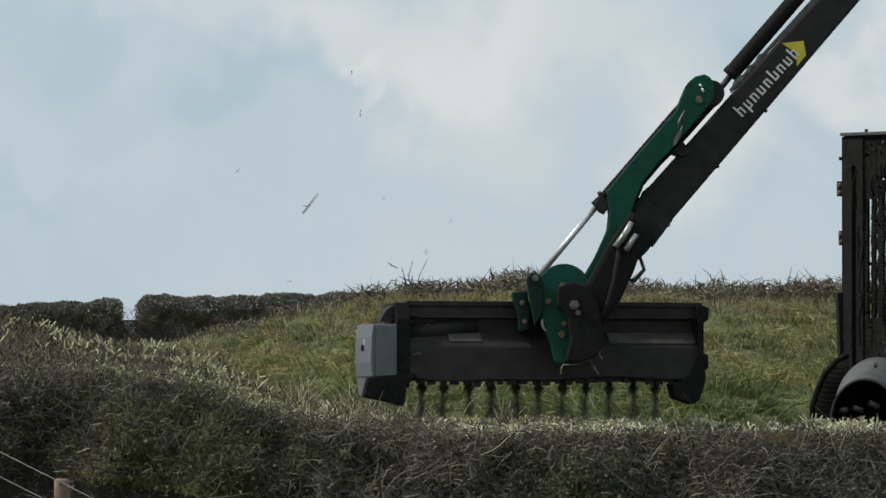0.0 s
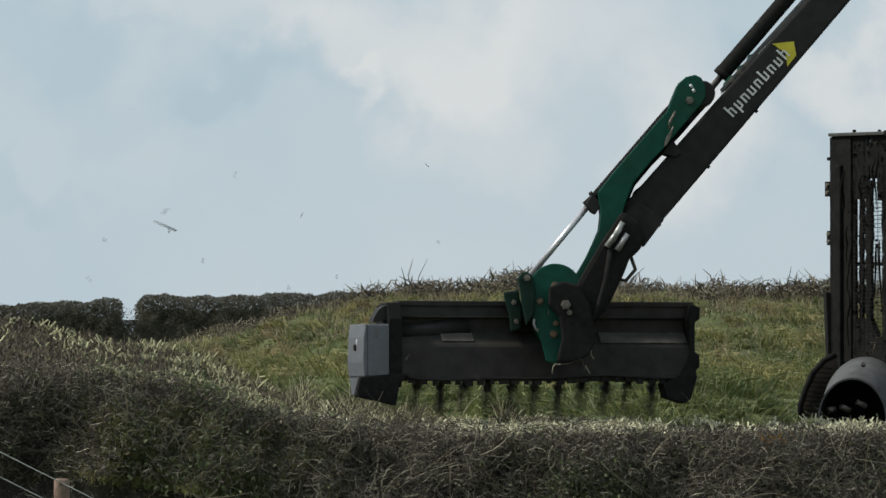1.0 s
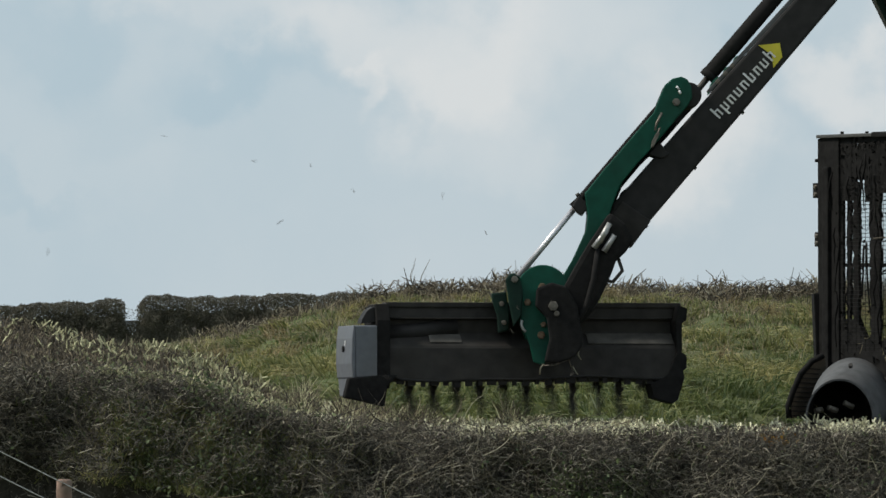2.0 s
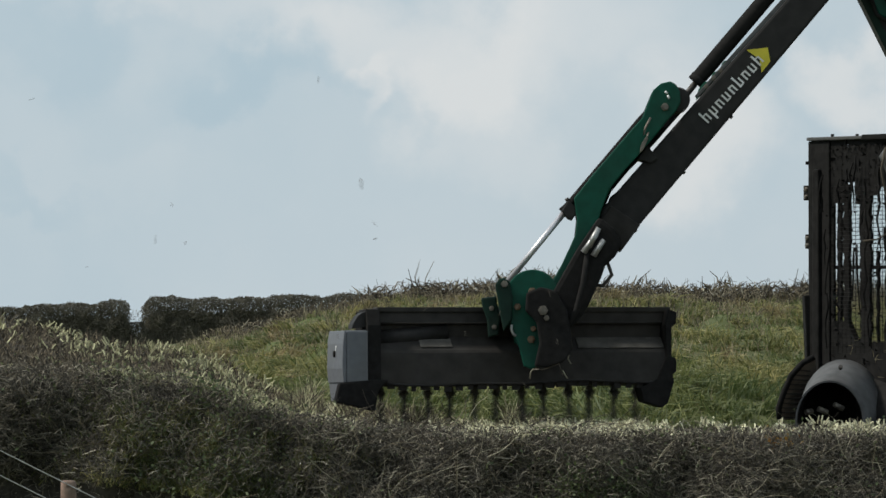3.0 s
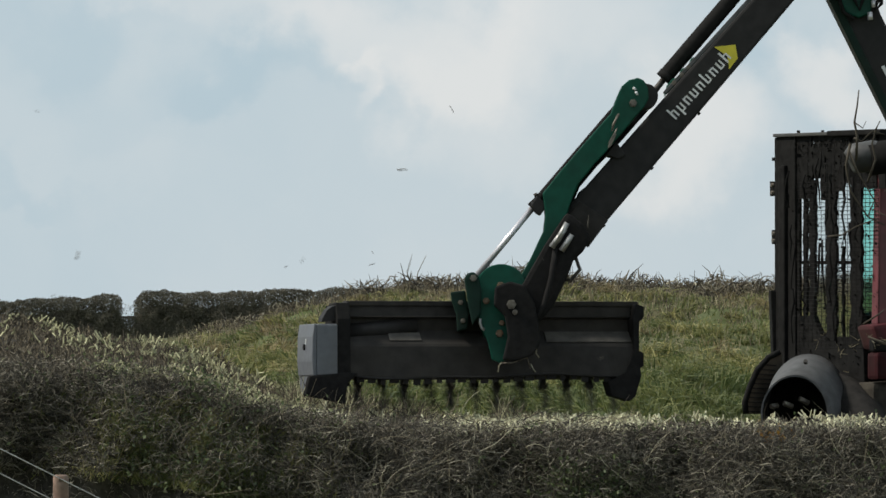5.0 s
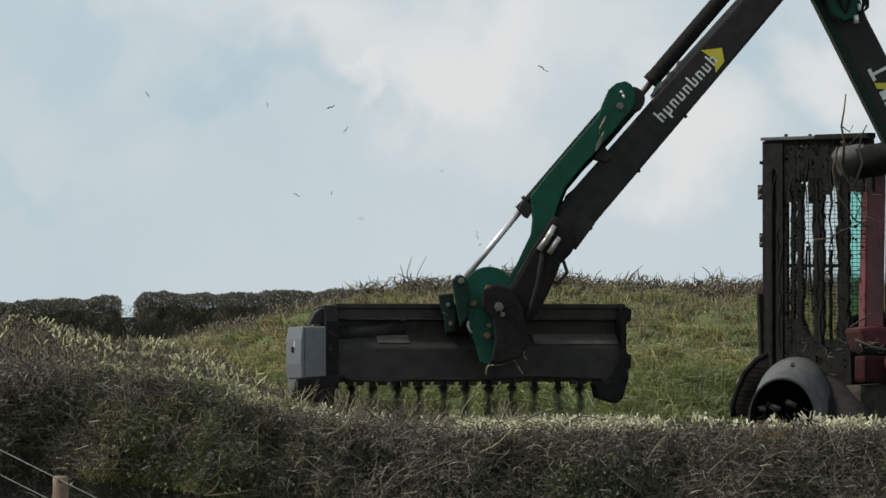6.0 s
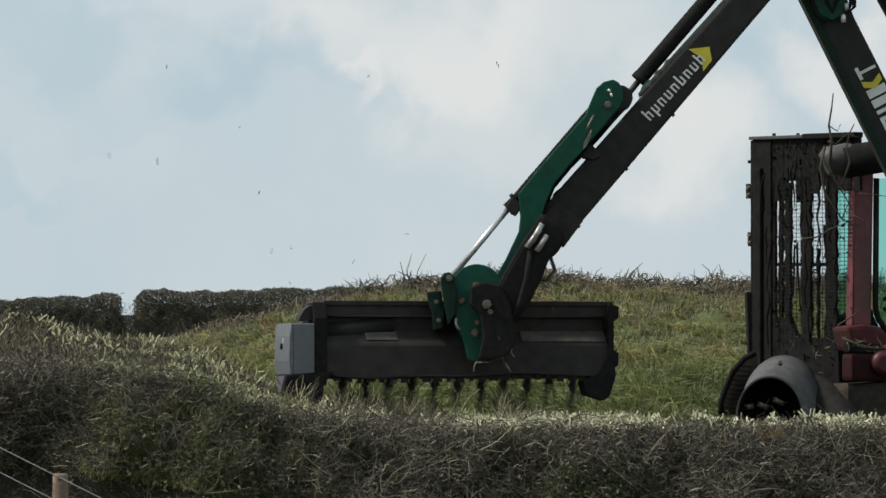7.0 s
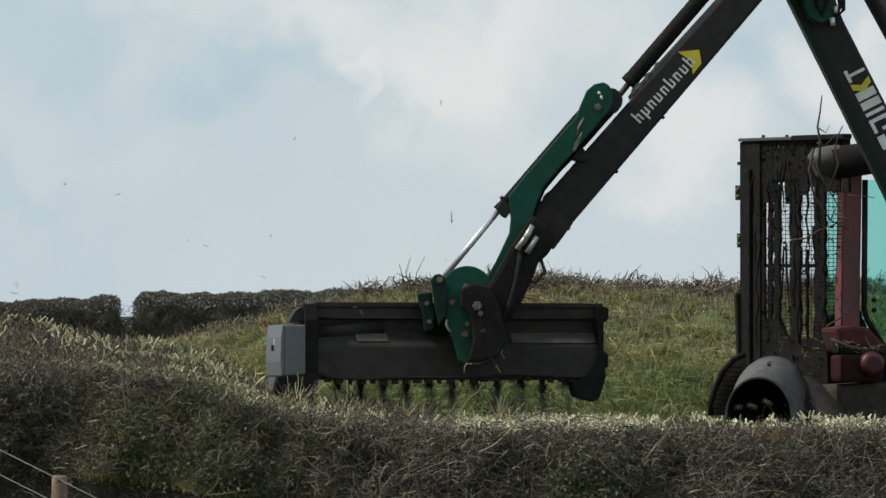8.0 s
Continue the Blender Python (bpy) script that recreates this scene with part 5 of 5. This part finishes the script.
    for p0, p1 in (((1.2713, 0.7800, -0.4379), (1.3144, 0.8000, -0.4536)), ((1.3452, 0.7800, -0.4167), (1.3884, 0.8000, -0.4378)), ((1.2132, 0.7800, -0.4537), (1.2458, 0.8000, -0.4484))):
        tpart("stud", tube([p0, p1], 0.013, 8), M_STEEL, mud)
    tpart("linkage_frame", panel([(1.6954, 0.9279, -0.3416), (2.1637, 1.1621, -0.3188), (2.1637, 1.1621, -1.4639), (1.6954, 0.9279, -1.4572)], 0.2, 0.03), M_MUD, root, "muddy dark rear linkage")
    # bonnet, hidden beyond the cab
    b0 = Vector((2.0886, 2.0000, -0.4861))
    tpart("bonnet", bar(b0, b0 + Vector((-0.1, 1.5, -0.12)), 0.7, 0.6, 0.08), M_RED, root, "red bonnet")
    root.location = PIN + FOOT
    return root


farm_tractor = tractor()


# ---- hedge trimmings caught on the cab ----
def caught_twigs():
    """Bare bent twigs hooked over the guard and the duct."""
    for pts, r in (
        ([(1.6036, 0.6800, 0.6776), (1.6089, 0.6800, 0.7882), (1.5957, 0.6800, 0.8540), (1.6089, 0.6800, 0.9329), (1.6168, 0.6800, 1.0040)], 0.007),
        ([(1.6562, 0.6800, 0.5776), (1.6931, 0.6800, 0.6829), (1.6773, 0.6800, 0.7566), (1.6931, 0.6800, 0.8198), (1.7141, 0.6800, 0.8619)], 0.006),
        ([(1.5773, 0.6800, 0.7566), (1.5562, 0.6800, 0.6566), (1.5773, 0.6800, 0.5382), (1.6562, 0.6800, 0.4197), (1.7352, 0.6800, 0.3803)], 0.007),
        ([(1.5931, 0.6800, 0.7829), (1.6299, 0.6800, 0.7671), (1.6773, 0.6800, 0.8145), (1.7352, 0.6800, 0.7987)], 0.005),
        ([(1.5668, 0.6800, 0.7303), (1.6089, 0.6800, 0.6303), (1.6694, 0.6800, 0.5250), (1.7036, 0.6800, 0.4671)], 0.005),
        ([(1.4720, 0.6800, 0.3276), (1.5378, 0.6800, 0.3355), (1.5983, 0.6800, 0.3724), (1.7089, 0.6800, 0.4145)], 0.005),
        ([(1.6562, 0.6800, 0.4197), (1.6826, 0.6800, 0.4855), (1.7141, 0.6800, 0.5382)], 0.0035),
        ([(1.5957, 0.6800, 0.8540), (1.6352, 0.6800, 0.8277), (1.6510, 0.6800, 0.8619)], 0.0035),
        ([(1.6931, 0.6800, 0.4461), (1.7615, 0.6800, 0.4145), (1.7668, 0.6800, 0.2882)], 0.003),
        ([(1.6562, 0.6800, -0.1329), (1.7352, 0.6800, -0.1645), (1.8141, 0.6800, -0.1803), (1.9089, 0.6800, -0.1803)], 0.006),
        ([(1.6352, 0.6800, -0.0750), (1.7089, 0.6800, -0.0276), (1.7352, 0.6800, -0.0066)], 0.005),
        ([(1.7352, 0.6800, 0.5382), (1.8141, 0.6800, 0.5329), (1.8615, 0.6800, 0.5250)], 0.0035),
    ):
        n = len(pts)
        part("caught_twig", tube([Vector(p) - FOOT for p in pts], [r * (1 - 0.6 * i / (n - 1)) for i in range(n)], 7), M_BRUSH, farm_tractor, "bare hedge twig caught on the guard")


    # leaves and chaff stuck in the mesh
    n = 900
    u, z = 0.17 + 0.78 * rng.random(n), 0.80 - 1.15 * rng.random(n) ** 1.5
    pts = np.stack([1.2982 + 0.4533 * u - 0.008, 1.8592 - 0.9067 * u - 0.004, z], 1) - np.array(FOOT)
    ob = leaf_mesh("stuck_chaff", pts, 0.004 + 0.011 * rng.random(n) ** 2, M_GUARD)
    ob.parent = farm_tractor
    tagged(ob, "dark chaff stuck in the mesh", kind="stuff")
    # straw along the rear ledge and the foot of the guard
    n = 60
    u = rng.random(n)
    low = u < 0.55
    x = np.where(low, 1.66 + 0.34 * rng.random(n), 1.40 + 0.24 * rng.random(n))
    y = np.where(low, 0.845 + 0.5 * (x - 1.66), 1.62 - 2.0 * (x - 1.40) - 0.03)
    z = np.where(low, -0.150 - 0.10 * (x - 1.66) + 0.012 * rng.normal(size=n), -0.11 - 0.25 * rng.random(n))
    ob = stem_mesh("straw", np.stack([x, y, z], 1) - np.array(FOOT), np.stack([rng.normal(size=n), 0.3 * rng.normal(size=n), 0.4 * rng.normal(size=n)], 1), 0.015 + 0.035 * rng.random(n), 0.0010 + 0.0010 * rng.random(n), 0.8, M_DRY)
    ob.parent = farm_tractor
    tagged(ob, "dry straw lying on the muddy ledge", kind="stuff")
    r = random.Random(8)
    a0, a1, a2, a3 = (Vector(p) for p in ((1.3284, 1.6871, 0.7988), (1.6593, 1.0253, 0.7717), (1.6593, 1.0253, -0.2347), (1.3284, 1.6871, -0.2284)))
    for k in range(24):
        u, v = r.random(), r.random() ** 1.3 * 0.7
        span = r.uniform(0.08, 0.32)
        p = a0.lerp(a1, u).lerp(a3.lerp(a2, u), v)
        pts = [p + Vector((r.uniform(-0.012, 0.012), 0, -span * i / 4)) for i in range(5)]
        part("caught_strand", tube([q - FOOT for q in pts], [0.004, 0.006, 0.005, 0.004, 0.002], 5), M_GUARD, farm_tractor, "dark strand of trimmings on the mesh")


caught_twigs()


# ---- where the machine goes ----
CUTTER_ROWS = [(0, 0.5677, 29.927, 1.9185, 0.120), (0.5, 0.5510, 29.986, 1.9223, 0.090), (1, 0.5337, 30.046, 1.9216, 0.050), (1.5, 0.4993, 30.105, 1.9222, -0.027), (1.7, 0.4896, 30.129, 1.9227, -0.027), (2.8, 0.4146, 30.261, 1.9119, -0.307), (3, 0.4081, 30.285, 1.9098, -0.307), (3.5, 0.3820, 30.345, 1.9194, -0.102), (4, 0.3595, 30.406, 1.9314, 0.188), (4.5, 0.3437, 30.467, 1.9258, -0.101), (4.7, 0.3262, 30.491, 1.9186, -0.101), (5.8, 0.2663, 30.626, 1.9119, -0.168), (6, 0.2525, 30.651, 1.9108, -0.168), (6.5, 0.2254, 30.713, 1.8995, -0.433), (7, 0.1996, 30.775, 1.9148, -0.047), (7.5, 0.1776, 30.837, 1.9274, 0.302), (8, 0.1612, 30.900, 1.9179, -0.000)]
TRACTOR_ROWS = [(0, 2.3344, 31.527, -0.0000), (0.5, 2.3109, 31.586, 0.0010), (1, 2.2867, 31.646, 0.0028), (1.5, 2.2528, 31.705, 0.0024), (1.7, 2.2437, 31.729, 0.0031), (2.8, 2.1721, 31.861, 0.0009), (3, 2.1663, 31.885, 0.0015), (3.5, 2.1392, 31.945, -0.0003), (4, 2.1180, 32.006, 0.0034), (4.5, 2.0921, 32.067, 0.0035), (4.7, 2.0748, 32.091, 0.0042), (5.8, 2.0164, 32.226, -0.0050), (6, 2.0030, 32.251, -0.0044), (6.5, 1.9797, 32.313, -0.0041), (7, 1.9523, 32.375, -0.0059), (7.5, 1.9326, 32.437, -0.0011), (8, 1.9112, 32.500, -0.0001)]


# ---- trimmings thrown up by the flails ----
FALL = 0.66     # the footage runs slowed down, so trimmings fall gently


def flying_trimmings():
    r = random.Random(21)
    made = []
    for k in range(84):
        n = 4
        ln = r.choice((0.014, 0.018, 0.022, 0.03, 0.035, 0.05)) if k else 0.105
        d = Vector((1, 0, 0)) if k else Vector((math.cos(radians(83)), 0, -math.sin(radians(83))))
        pts = [d * (ln * (i / (n - 1) - 0.5)) + Vector((0, r.uniform(-1, 1), r.uniform(-1, 1))) * ln * 0.07 for i in range(n)]
        rad = (0.0018 if ln < 0.05 else 0.0030 if k else 0.0040) * r.uniform(0.7, 1.2)
        bm = tube(pts, [rad, rad, rad * 0.8, rad * 0.5], 5)
        if ln > 0.05:
            tube([pts[1], pts[1] + Vector((ln * 0.2, ln * 0.1, ln * 0.16))], [rad * 0.7, rad * 0.4], 5, bm)
        ob = mesh_object("flying_twig", bm, M_TWIG)
        tagged(ob, "short snapped hedge twig flung through the air", "twig", "flung trimmings")
        if k == 0:
            launch, speed, start = -1.30, (-0.628, 0.0, 1.091), (0.247, 29.2, 1.493)
            spin = (0, -104, 0)
        else:
            launch = -4.0 + 11.6 * k / 84
            speed = (-r.uniform(0.15, 1.25), 0.0, r.uniform(0.75, 1.5))
            start = (r.uniform(-0.3, 0.9), r.choice((29.0, 29.25, 30.0 - 0.65)), 1.38)
            spin = (r.uniform(-150, 150), r.uniform(-260, 260), r.uniform(-150, 150))
        made.append((ob, launch, speed, start, spin))
    return made


trimmings = flying_trimmings()


def motions():
    walk(cutter, [(t, pose(x, y, z, 0, roll, 0)) for t, x, y, z, roll in CUTTER_ROWS])
    walk(farm_tractor, [(t, pose(x, y, z)) for t, x, y, z in TRACTOR_ROWS])
    # the rotor turns about its own axle in the head
    seat = pose(0, 0, 0, 0, 0, 14.0) @ pose(0, 0.03, -0.272)
    walk(flail_rotor, [(k / 30, seat @ pose(0, 0, 0, -86 * k, 0, 0)) for k in range(241)])
    for ob, launch, speed, start, spin in trimmings:
        land = launch + 2 * speed[2] / FALL + 0.1
        rows = []
        for k in range(41):
            t = 0.2 * k
            u = min(max(t, launch), land) - launch
            p = [start[i] + speed[i] * u for i in range(3)]
            p[2] -= FALL * u * u / 2
            rows.append((t, pose(*p, *(w * u for w in spin))))
        walk(ob, rows)


motions()
